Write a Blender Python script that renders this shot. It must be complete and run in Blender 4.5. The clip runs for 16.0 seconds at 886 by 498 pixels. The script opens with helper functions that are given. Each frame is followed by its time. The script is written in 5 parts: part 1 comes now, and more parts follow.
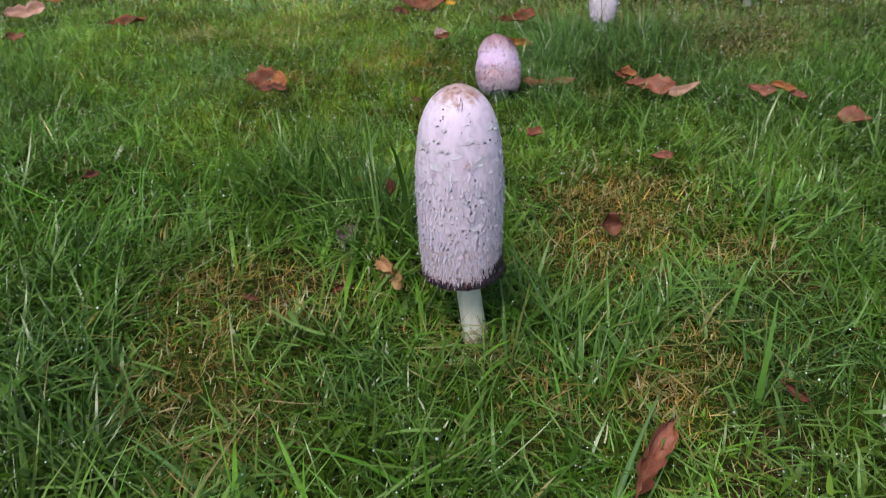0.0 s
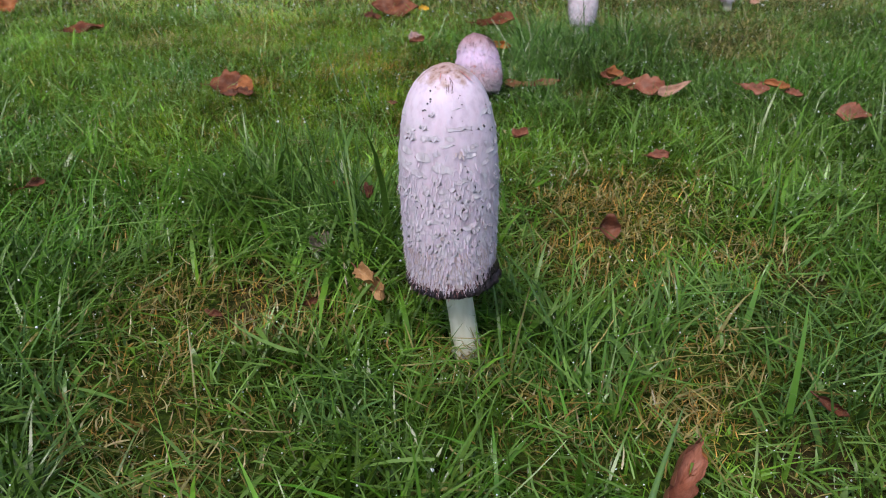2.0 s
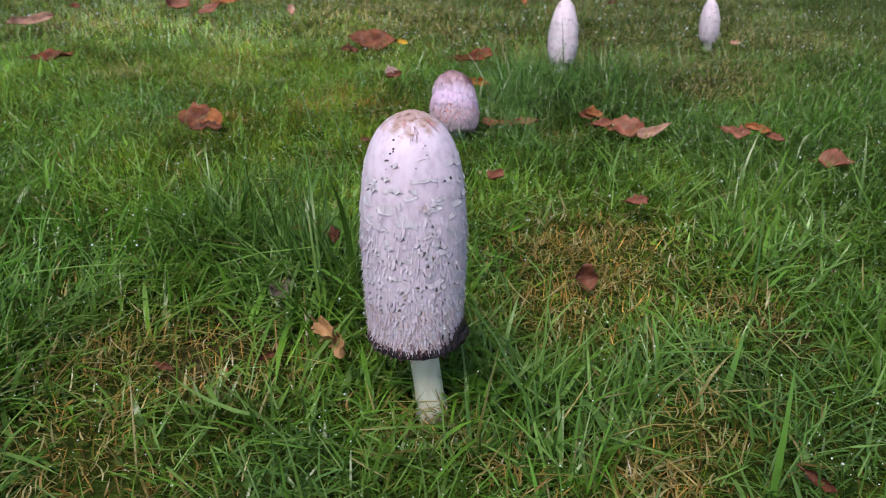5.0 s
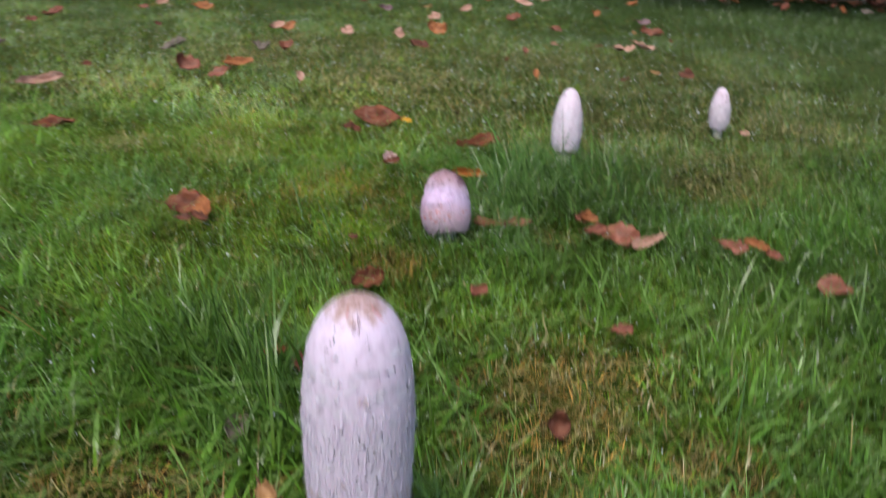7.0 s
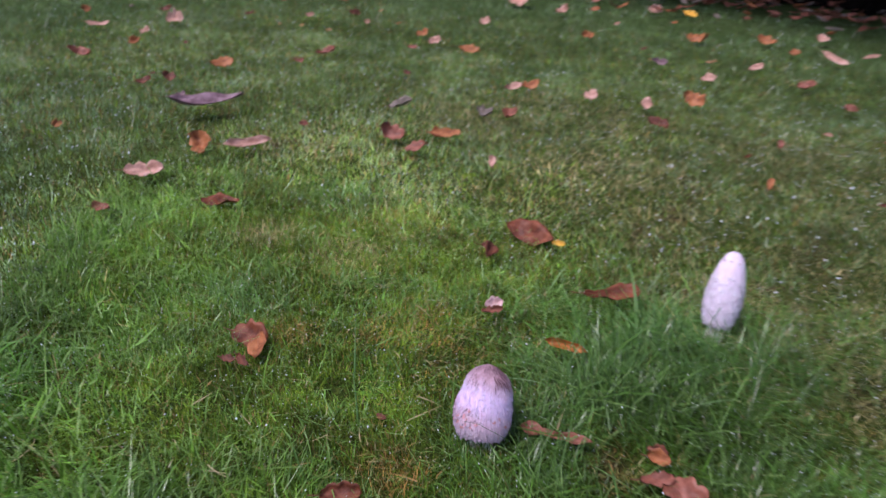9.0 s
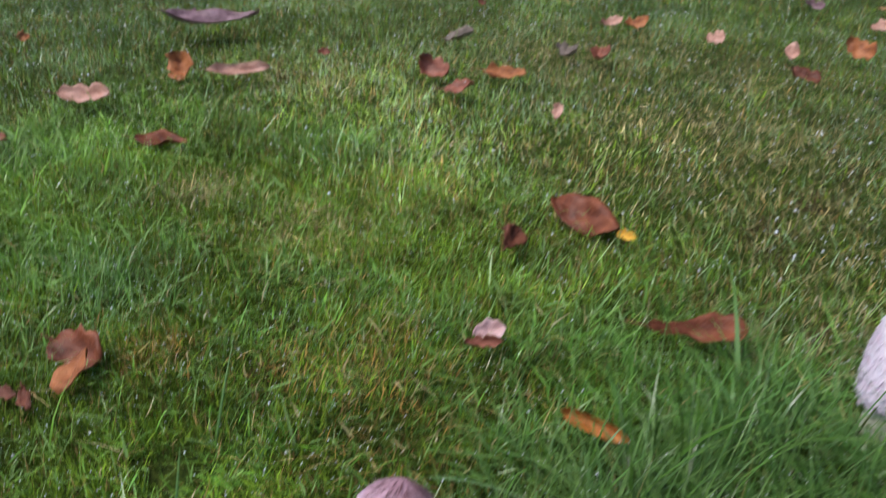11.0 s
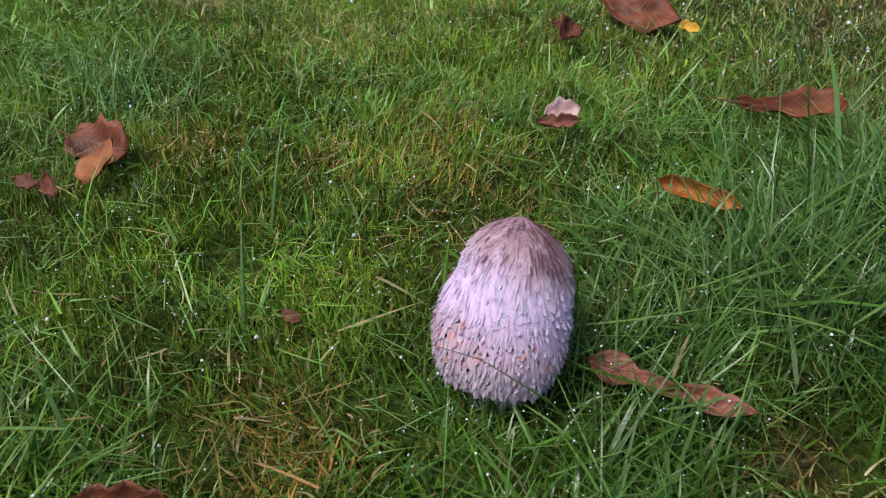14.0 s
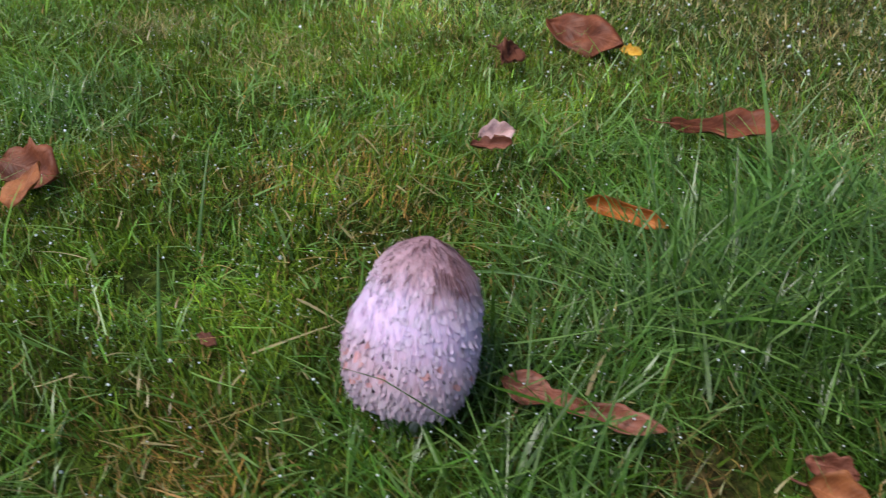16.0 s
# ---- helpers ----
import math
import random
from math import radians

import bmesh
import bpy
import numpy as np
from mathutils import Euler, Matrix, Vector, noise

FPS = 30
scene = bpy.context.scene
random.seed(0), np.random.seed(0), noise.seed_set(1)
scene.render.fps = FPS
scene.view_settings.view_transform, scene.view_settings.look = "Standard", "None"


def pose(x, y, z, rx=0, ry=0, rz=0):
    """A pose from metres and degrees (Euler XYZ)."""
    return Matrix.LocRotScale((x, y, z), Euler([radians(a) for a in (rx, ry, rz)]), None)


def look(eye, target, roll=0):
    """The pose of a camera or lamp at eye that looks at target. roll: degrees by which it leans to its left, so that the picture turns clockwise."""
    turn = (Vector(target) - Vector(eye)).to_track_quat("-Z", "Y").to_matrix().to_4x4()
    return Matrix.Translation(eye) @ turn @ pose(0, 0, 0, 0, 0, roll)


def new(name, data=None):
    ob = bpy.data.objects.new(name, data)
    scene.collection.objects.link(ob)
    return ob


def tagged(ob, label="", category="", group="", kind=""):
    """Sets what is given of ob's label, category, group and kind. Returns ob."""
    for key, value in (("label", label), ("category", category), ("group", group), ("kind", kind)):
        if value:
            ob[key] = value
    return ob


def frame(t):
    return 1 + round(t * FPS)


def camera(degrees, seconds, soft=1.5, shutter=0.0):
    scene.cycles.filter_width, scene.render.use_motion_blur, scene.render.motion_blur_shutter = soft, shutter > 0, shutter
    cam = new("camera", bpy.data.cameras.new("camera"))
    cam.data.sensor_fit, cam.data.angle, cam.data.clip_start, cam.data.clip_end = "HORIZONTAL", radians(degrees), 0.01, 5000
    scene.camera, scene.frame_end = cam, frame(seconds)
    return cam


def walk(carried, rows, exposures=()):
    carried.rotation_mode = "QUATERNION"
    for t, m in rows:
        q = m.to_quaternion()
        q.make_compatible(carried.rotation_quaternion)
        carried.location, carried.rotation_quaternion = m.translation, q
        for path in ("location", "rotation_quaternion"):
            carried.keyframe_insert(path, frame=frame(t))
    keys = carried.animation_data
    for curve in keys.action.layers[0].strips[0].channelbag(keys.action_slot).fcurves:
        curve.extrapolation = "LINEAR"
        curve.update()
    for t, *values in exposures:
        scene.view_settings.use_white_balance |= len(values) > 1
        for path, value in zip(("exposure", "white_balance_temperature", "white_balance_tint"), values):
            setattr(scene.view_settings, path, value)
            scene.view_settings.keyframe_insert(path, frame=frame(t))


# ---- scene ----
cam = camera(56.3, 16.0, soft=1.05, shutter=0.7)
cam.data.dof.use_dof, cam.data.dof.focus_distance, cam.data.dof.aperture_fstop = True, 0.41, 26.0      # a phone's lens, near focus
PATH = [
    (0, (0.11, 0.069, 0.31), (0.032, 1.814, -0.664), -0.4),
    (0.5, (0.109, 0.08, 0.311), (0.045, 1.833, -0.651), -0.4),
    (1, (0.102, 0.087, 0.297), (0.057, 1.844, -0.659), -0.3),
    (1.5, (0.106, 0.112, 0.286), (0.079, 1.874, -0.66), -0.6),
    (2, (0.099, 0.115, 0.273), (0.089, 1.886, -0.656), -0.3),
    (2.5, (0.095, 0.12, 0.268), (0.1, 1.901, -0.642), 0.3),
    (3, (0.082, 0.134, 0.272), (0.1, 1.927, -0.615), 0.9),
    (3.2, (0.085, 0.14, 0.273), (0.106, 1.936, -0.606), 1.1),
    (5.5, (0.116, 0.147, 0.273), (0.154, 1.949, -0.595), 1.1),
    (6, (0.128, 0.151, 0.279), (0.16, 1.951, -0.591), 0.8),
    (6.5, (0.136, 0.18, 0.281), (0.163, 1.978, -0.593), 0.6),
    (7, (0.137, 0.196, 0.329), (0.127, 2.031, -0.465), 3.3),
    (7.5, (0.162, 0.196, 0.449), (-0.024, 2.012, -0.37), 4.5),
    (8, (0.241, 0.255, 0.527), (-0.182, 2.023, -0.306), 2.1),
    (8.5, (0.332, 0.322, 0.529), (-0.24, 2.05, -0.301), 3.8),
    (8.7, (0.353, 0.362, 0.508), (-0.311, 2.053, -0.33), 3.1),
    (11, (0.294, 0.796, 0.324), (-0.703, 2.258, -0.608), 2.9),
    (11.5, (0.268, 0.795, 0.271), (-0.696, 2.206, -0.77), 1.6),
    (12, (0.247, 0.797, 0.248), (-0.686, 2.153, -0.888), 1.0),
    (12.5, (0.24, 0.799, 0.238), (-0.684, 2.158, -0.902), 0.8),
    (13, (0.234, 0.785, 0.226), (-0.677, 2.15, -0.916), 1.0),
    (13.5, (0.239, 0.784, 0.225), (-0.652, 2.16, -0.92), 1.5),
    (14, (0.244, 0.779, 0.23), (-0.634, 2.169, -0.91), 1.9),
    (14.5, (0.248, 0.781, 0.229), (-0.632, 2.179, -0.898), 2.0),
    (15, (0.25, 0.786, 0.231), (-0.624, 2.196, -0.886), 2.1),
    (15.5, (0.253, 0.79, 0.234), (-0.615, 2.212, -0.872), 2.1),
    (16, (0.268, 0.794, 0.228), (-0.595, 2.235, -0.857), 2.2),
]
walk(cam, [(t, look(eye, target, roll)) for t, eye, target, roll in PATH],
     [(0, 0.57, 6500, 10), (6.5, 0.57, 6500, 10), (7.5, 0.70, 6350, 12), (8.0, 0.72, 6000, 19), (8.5, 0.70, 5850, 29), (8.7, 0.70, 5850, 29), (11.0, 0.68, 6150, 14), (12.0, 0.60, 6300, 12), (16.0, 0.60, 6300, 12)])

# ---------------------------------------------------------------- light
SUN_ELEV, SUN_AZ = 60.0, 205.0          # degrees; azimuth clockwise from +y
world = bpy.data.worlds.new("overcast_sky")
scene.world = world
world.use_nodes = True
wn = world.node_tree
sky = wn.nodes.new("ShaderNodeTexSky")
sky.sky_type, sky.sun_disc = "NISHITA", False
sky.sun_elevation, sky.sun_rotation = radians(SUN_ELEV), radians(SUN_AZ)
sky.air_density, sky.dust_density, sky.ozone_density = 1.0, 2.0, 1.0
wn.links.new(sky.outputs[0], wn.nodes["Background"].inputs["Color"])
wn.nodes["Background"].inputs["Strength"].default_value = 0.108
sun = new("sun", bpy.data.lights.new("sun", "SUN"))
sun.data.energy, sun.data.angle, sun.data.color = 2.0, radians(26), (1.0, 0.95, 0.88)
sa, se = radians(SUN_AZ), radians(SUN_ELEV)
sun_from = Vector((math.sin(sa) * math.cos(se), math.cos(sa) * math.cos(se), math.sin(se)))
sun.matrix_world = look(sun_from * 30, (0, 0, 0))

# ---------------------------------------------------------------- materials


def material(name, rough=0.6, spec=0.4):
    m = bpy.data.materials.new(name)
    m.use_nodes = True
    nt = m.node_tree
    b = nt.nodes["Principled BSDF"]
    b.inputs["Roughness"].default_value = rough
    b.inputs["Specular IOR Level"].default_value = spec
    return m, nt, b


def ramp(nt, fac, stops):
    r = nt.nodes.new("ShaderNodeValToRGB")
    e = r.color_ramp.elements
    while len(e) < len(stops):
        e.new(0.5)
    for i, (p, c) in enumerate(stops):
        e[i].position, e[i].color = p, (*c, 1)
    nt.links.new(fac, r.inputs[0])
    return r.outputs[0]


def noise_fac(nt, scale, detail=4, vec=None, stretch=None):
    n = nt.nodes.new("ShaderNodeTexNoise")
    n.inputs["Scale"].default_value, n.inputs["Detail"].default_value = scale, detail
    if vec is None:
        vec = nt.nodes.new("ShaderNodeTexCoord").outputs["Object"]
    if stretch:
        mp = nt.nodes.new("ShaderNodeMapping")
        mp.inputs["Scale"].default_value = stretch
        nt.links.new(vec, mp.inputs[0])
        vec = mp.outputs[0]
    nt.links.new(vec, n.inputs["Vector"])
    return n.outputs["Fac"]


def mixed(nt, fac, a, b, mode="MIX"):
    x = nt.nodes.new("ShaderNodeMix")
    x.data_type, x.blend_type = "RGBA", mode
    for sock, v in ((x.inputs[0], fac), (x.inputs[6], a), (x.inputs[7], b)):
        if isinstance(v, (int, float)):
            sock.default_value = v
        elif isinstance(v, tuple):
            sock.default_value = (*v, 1)
        else:
            nt.links.new(v, sock)
    return x.outputs[2]


def bump(nt, b, height, strength, dist):
    u = nt.nodes.new("ShaderNodeBump")
    u.inputs["Strength"].default_value, u.inputs["Distance"].default_value = strength, dist
    nt.links.new(height, u.inputs["Height"])
    nt.links.new(u.outputs[0], b.inputs["Normal"])


def see_through(nt, b, colour, amount):
    """Thin leaf: part of the light passes through."""
    t = nt.nodes.new("ShaderNodeBsdfTranslucent")
    nt.links.new(colour, t.inputs["Color"])
    mx = nt.nodes.new("ShaderNodeMixShader")
    mx.inputs[0].default_value = amount
    nt.links.new(b.outputs[0], mx.inputs[1])
    nt.links.new(t.outputs[0], mx.inputs[2])
    nt.links.new(mx.outputs[0], nt.nodes["Material Output"].inputs["Surface"])


# soil with moss and thatch
M_GROUND, nt, b = material("mossy_soil", 0.95, 0.05)
fine = noise_fac(nt, 220, 5)
wide = noise_fac(nt, 9, 3)
c1 = ramp(nt, fine, [(0.30, (0.015, 0.010, 0.006)), (0.55, (0.045, 0.032, 0.014)), (0.75, (0.12, 0.085, 0.04))])
c2 = ramp(nt, fine, [(0.30, (0.010, 0.018, 0.004)), (0.6, (0.045, 0.070, 0.011)), (0.8, (0.11, 0.14, 0.025))])
near_soil = mixed(nt, ramp(nt, wide, [(0.30, (0, 0, 0)), (0.44, (1, 1, 1))]), c1, c2)
# away from the worn, mossy spot the sward closes
c3 = ramp(nt, noise_fac(nt, 60, 6), [(0.30, (0.018, 0.034, 0.008)), (0.52, (0.042, 0.072, 0.020)), (0.72, (0.085, 0.118, 0.036))])
c3 = mixed(nt, ramp(nt, noise_fac(nt, 1.3, 3), [(0.35, (0, 0, 0)), (0.7, (0.5, 0.5, 0.5))]), c3, (0.065, 0.080, 0.030))
away = nt.nodes.new("ShaderNodeVectorMath")
away.operation = "DISTANCE"
nt.links.new(nt.nodes.new("ShaderNodeTexCoord").outputs["Object"], away.inputs[0])
away.inputs[1].default_value = (0.05, 0.8, 0.0)
closed = nt.nodes.new("ShaderNodeMapRange")
closed.inputs["From Min"].default_value, closed.inputs["From Max"].default_value = 0.75, 1.5
nt.links.new(away.outputs["Value"], closed.inputs["Value"])
nt.links.new(mixed(nt, closed.outputs[0], near_soil, c3), b.inputs["Base Color"])
bump(nt, b, fine, 0.8, 0.006)

# grass: colour of each blade is stored with the blade
M_GRASS, nt, b = material("grass_blade", 0.28, 0.46)
at = nt.nodes.new("ShaderNodeAttribute")
at.attribute_name = "tint"
gc = mixed(nt, ramp(nt, noise_fac(nt, 400, 2), [(0.3, (0, 0, 0)), (0.7, (0.5, 0.5, 0.5))]), at.outputs["Color"],
           (0.13, 0.24, 0.03))
nt.links.new(gc, b.inputs["Base Color"])
see_through(nt, b, gc, 0.24)

# moss is dull where the grass shines
M_MOSS, nt, b = material("moss_tips", 0.85, 0.10)
at = nt.nodes.new("ShaderNodeAttribute")
at.attribute_name = "tint"
nt.links.new(mixed(nt, ramp(nt, noise_fac(nt, 500, 2), [(0.35, (0.4, 0.4, 0.4)), (0.6, (0, 0, 0))]), at.outputs["Color"], (0.05, 0.06, 0.015)), b.inputs["Base Color"])

# dew is largely opaque white: its sparkle is put into the colour
M_DEW, nt, b = material("whitened_dew", 0.04, 0.8)
b.inputs["Base Color"].default_value = (0.92, 0.96, 1.0, 1)
b.inputs["Transmission Weight"].default_value, b.inputs["IOR"].default_value = 0.25, 1.33


def leaf_material(name, low, high, under, rough=0.5):
    m, nt, b = material(name, rough, 0.28)
    uv = nt.nodes.new("ShaderNodeUVMap").outputs[0]
    sep = nt.nodes.new("ShaderNodeSeparateXYZ")
    nt.links.new(uv, sep.inputs[0])
    blotch = noise_fac(nt, 60, 5)
    grain = noise_fac(nt, 700, 3)
    col = ramp(nt, blotch, [(0.32, low), (0.52, high), (0.72, under)])
    # side veins run slantwise from the midrib
    av = nt.nodes.new("ShaderNodeMath")
    av.operation = "ABSOLUTE"
    nt.links.new(sep.outputs[1], av.inputs[0])
    ph = nt.nodes.new("ShaderNodeMath")
    ph.operation = "MULTIPLY_ADD"
    nt.links.new(av.outputs[0], ph.inputs[0])
    ph.inputs[1].default_value = -0.35
    nt.links.new(sep.outputs[0], ph.inputs[2])
    wv = nt.nodes.new("ShaderNodeMath")
    wv.operation = "PINGPONG"
    wv.inputs[1].default_value = 0.045
    nt.links.new(ph.outputs[0], wv.inputs[0])
    vein = ramp(nt, wv.outputs[0], [(0.0, (1, 1, 1)), (0.012, (0, 0, 0))])
    rib = ramp(nt, av.outputs[0], [(0.03, (1, 1, 1)), (0.07, (0, 0, 0))])
    veins = mixed(nt, 1.0, vein, rib, "LIGHTEN")
    half = mixed(nt, 0.20, (0, 0, 0), veins)
    col = mixed(nt, half, col, tuple(min(1, v * 1.5 + 0.04) for v in high))
    col = mixed(nt, mixed(nt, 0.5, (0, 0, 0), ramp(nt, grain, [(0.55, (0, 0, 0)), (0.7, (1, 1, 1))])), col, low)
    nt.links.new(col, b.inputs["Base Color"])
    bump(nt, b, mixed(nt, 0.5, grain, veins), 0.5, 0.0008)
    see_through(nt, b, col, 0.12)
    return m


LEAF = {
    "orange": leaf_material("orange_brown_leaf", (0.16, 0.05, 0.018), (0.36, 0.13, 0.045), (0.44, 0.19, 0.08)),
    "pink": leaf_material("pinkish_tan_leaf", (0.30, 0.15, 0.10), (0.50, 0.28, 0.21), (0.60, 0.38, 0.31), 0.42),
    "brown": leaf_material("dark_brown_leaf", (0.06, 0.022, 0.012), (0.15, 0.05, 0.028), (0.23, 0.085, 0.045)),
    "rose": leaf_material("reddish_brown_leaf", (0.12, 0.040, 0.023), (0.26, 0.090, 0.055), (0.36, 0.15, 0.10), 0.42),
    "tan": leaf_material("tan_leaf", (0.24, 0.12, 0.05), (0.42, 0.24, 0.11), (0.52, 0.32, 0.18)),
    "mauve": leaf_material("greyish_mauve_leaf", (0.10, 0.055, 0.06), (0.22, 0.135, 0.15), (0.33, 0.22, 0.25), 0.35),
    "yellow": leaf_material("yellow_leaf", (0.50, 0.22, 0.02), (0.75, 0.42, 0.04), (0.80, 0.52, 0.10)),
    "rust": leaf_material("rusty_brown_leaf", (0.075, 0.022, 0.011), (0.17, 0.050, 0.022), (0.27, 0.09, 0.042)),
    "amber": leaf_material("amber_orange_leaf", (0.26, 0.075, 0.014), (0.46, 0.15, 0.028), (0.52, 0.21, 0.06)),
    "blush": leaf_material("blush_pink_leaf", (0.36, 0.20, 0.18), (0.62, 0.42, 0.40), (0.70, 0.50, 0.48), 0.42),
    "grey": leaf_material("weathered_grey_leaf", (0.10, 0.08, 0.06), (0.20, 0.16, 0.13), (0.28, 0.22, 0.18)),
}


def flesh_material(name, stops, scale, rough=0.65, stretch=(1, 1, 0.2), crown=None, relief=0.5):
    m, nt, b = material(name, rough, 0.35)
    f = noise_fac(nt, scale, 5, stretch=stretch)
    oi = nt.nodes.new("ShaderNodeObjectInfo").outputs["Random"]
    col = ramp(nt, f, stops)
    col = mixed(nt, ramp(nt, oi, [(0.0, (0, 0, 0)), (1.0, (0.2, 0.2, 0.2))]), col, stops[0][1])
    if crown:
        # the brown pigment of the crown, with a ragged edge
        sep = nt.nodes.new("ShaderNodeSeparateXYZ")
        nt.links.new(nt.nodes.new("ShaderNodeTexCoord").outputs["Object"], sep.inputs[0])
        rag = nt.nodes.new("ShaderNodeMath")
        rag.operation = "MULTIPLY_ADD"
        nt.links.new(noise_fac(nt, 170, 5), rag.inputs[0])
        rag.inputs[1].default_value = 0.024
        nt.links.new(sep.outputs[2], rag.inputs[2])
        band = nt.nodes.new("ShaderNodeMapRange")
        band.inputs["From Min"].default_value, band.inputs["From Max"].default_value = crown + 0.006, crown + 0.011
        nt.links.new(rag.outputs[0], band.inputs["Value"])
        pig = ramp(nt, noise_fac(nt, 420, 4), [(0.30, (0.15, 0.08, 0.07)), (0.40, (0.38, 0.24, 0.22)), (0.66, (0.52, 0.38, 0.38))])
        col = mixed(nt, band.outputs[0], col, pig)
    nt.links.new(col, b.inputs["Base Color"])
    b.inputs["Subsurface Weight"].default_value, b.inputs["Subsurface Scale"].default_value = 0.55, 1.0
    b.inputs["Subsurface Radius"].default_value = (0.0018, 0.0014, 0.0015)
    bump(nt, b, f, relief, 0.0008)
    return m


WHITE = flesh_material("cap_white", [(0.25, (0.57, 0.455, 0.58)), (0.5, (0.725, 0.60, 0.745)), (0.8, (0.785, 0.665, 0.805))], 300, 0.5)
WHITE_BROWN = flesh_material("cap_white_brown_crown", [(0.25, (0.57, 0.455, 0.58)), (0.5, (0.725, 0.60, 0.745)), (0.8, (0.785, 0.665, 0.805))], 300, 0.5, (1, 1, 0.6), 0.1685, 0.3)
PINKISH = flesh_material("cap_pinkish_white", [(0.25, (0.58, 0.46, 0.54)), (0.5, (0.72, 0.60, 0.69)), (0.8, (0.78, 0.67, 0.76))], 300)
LILAC = flesh_material("scale_lilac", [(0.25, (0.56, 0.44, 0.55)), (0.5, (0.70, 0.58, 0.72)), (0.8, (0.77, 0.67, 0.80))], 420)
BLUSH = flesh_material("scale_blush", [(0.25, (0.46, 0.31, 0.33)), (0.5, (0.60, 0.45, 0.50)), (0.8, (0.68, 0.55, 0.62))], 420)
OCHRE = flesh_material("scale_ochre", [(0.25, (0.46, 0.17, 0.16)), (0.5, (0.62, 0.25, 0.25)), (0.8, (0.68, 0.40, 0.44))], 420)
UMBER = flesh_material("scale_umber", [(0.25, (0.08, 0.035, 0.04)), (0.5, (0.17, 0.08, 0.09)), (0.8, (0.28, 0.17, 0.19))], 420)
STEM = flesh_material("stem_cream", [(0.25, (0.52, 0.51, 0.40)), (0.5, (0.64, 0.63, 0.53)), (0.8, (0.70, 0.70, 0.62))], 260)
INK = flesh_material("ink_black", [(0.25, (0.006, 0.004, 0.008)), (0.5, (0.018, 0.012, 0.02)), (0.8, (0.09, 0.07, 0.09))], 500, 0.35)
def streaked_material(name, origin):
    """Lilac cap pigment of a stout cap: blush below, brown and streaked towards the crown."""
    m, nt, b = material(name, 0.7, 0.3)
    tc = nt.nodes.new("ShaderNodeTexCoord")
    tc.object = origin
    vec = tc.outputs["Object"]
    sep = nt.nodes.new("ShaderNodeSeparateXYZ")
    nt.links.new(vec, sep.inputs[0])

    def madd(a, k, c):
        n = nt.nodes.new("ShaderNodeMath")
        n.operation = "MULTIPLY_ADD"
        nt.links.new(a, n.inputs[0])
        n.inputs[1].default_value = k
        if isinstance(c, float):
            n.inputs[2].default_value = c
        else:
            nt.links.new(c, n.inputs[2])
        return n.outputs[0]
    fibre = noise_fac(nt, 900, 4, vec, (1, 1, 0.10))
    blotch = noise_fac(nt, 110, 3, vec)
    h = madd(blotch, 0.022, madd(fibre, 0.016, madd(sep.outputs[0], 0.22, sep.outputs[2])))
    h = madd(h, 1 / 0.070, -0.0175 / 0.070)
    col = ramp(nt, h, [(0.0, (0.40, 0.31, 0.38)), (0.18, (0.58, 0.42, 0.51)), (0.30, (0.64, 0.43, 0.53)), (0.42, (0.68, 0.49, 0.67)),
                       (0.60, (0.72, 0.55, 0.79)), (0.72, (0.65, 0.46, 0.61)), (0.84, (0.48, 0.30, 0.35)), (1.0, (0.20, 0.10, 0.11))])
    streak = ramp(nt, fibre, [(0.30, (0.50, 0.50, 0.50)), (0.38, (0, 0, 0))])
    col = mixed(nt, streak, col, (0.26, 0.14, 0.15))
    oi = nt.nodes.new("ShaderNodeObjectInfo").outputs["Random"]
    col = mixed(nt, ramp(nt, oi, [(0.0, (0, 0, 0)), (1.0, (0.22, 0.22, 0.22))]), col, (0.56, 0.36, 0.44))
    nt.links.new(col, b.inputs["Base Color"])
    b.inputs["Subsurface Weight"].default_value, b.inputs["Subsurface Scale"].default_value = 0.55, 1.0
    b.inputs["Subsurface Radius"].default_value = (0.0018, 0.0014, 0.0015)
    bump(nt, b, fibre, 0.6, 0.0008)
    return m


# near-black for the hedge stems and for the sheet that paints the hedge's shade
M_TWIG_SHADE, nt, b = material("twig_and_hedge_shade", 1.0, 0.02)
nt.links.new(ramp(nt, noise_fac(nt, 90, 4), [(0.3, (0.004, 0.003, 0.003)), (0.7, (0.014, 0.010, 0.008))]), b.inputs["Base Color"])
M_HEDGE, nt, b = material("hedge_leaf", 0.55, 0.22)
hc = ramp(nt, noise_fac(nt, 14, 3), [(0.3, (0.012, 0.03, 0.008)), (0.7, (0.04, 0.09, 0.022))])
nt.links.new(hc, b.inputs["Base Color"])

# ---------------------------------------------------------------- small helpers


def part(name, bm, mat, parent=None, label="", smooth=True):
    me = bpy.data.meshes.new(name)
    bm.to_mesh(me)
    bm.free()
    me.materials.append(mat)
    if smooth:
        me.polygons.foreach_set("use_smooth", [True] * len(me.polygons))
    ob = new(name, me)
    ob.parent = parent
    if label:
        ob["label"] = label
    return ob


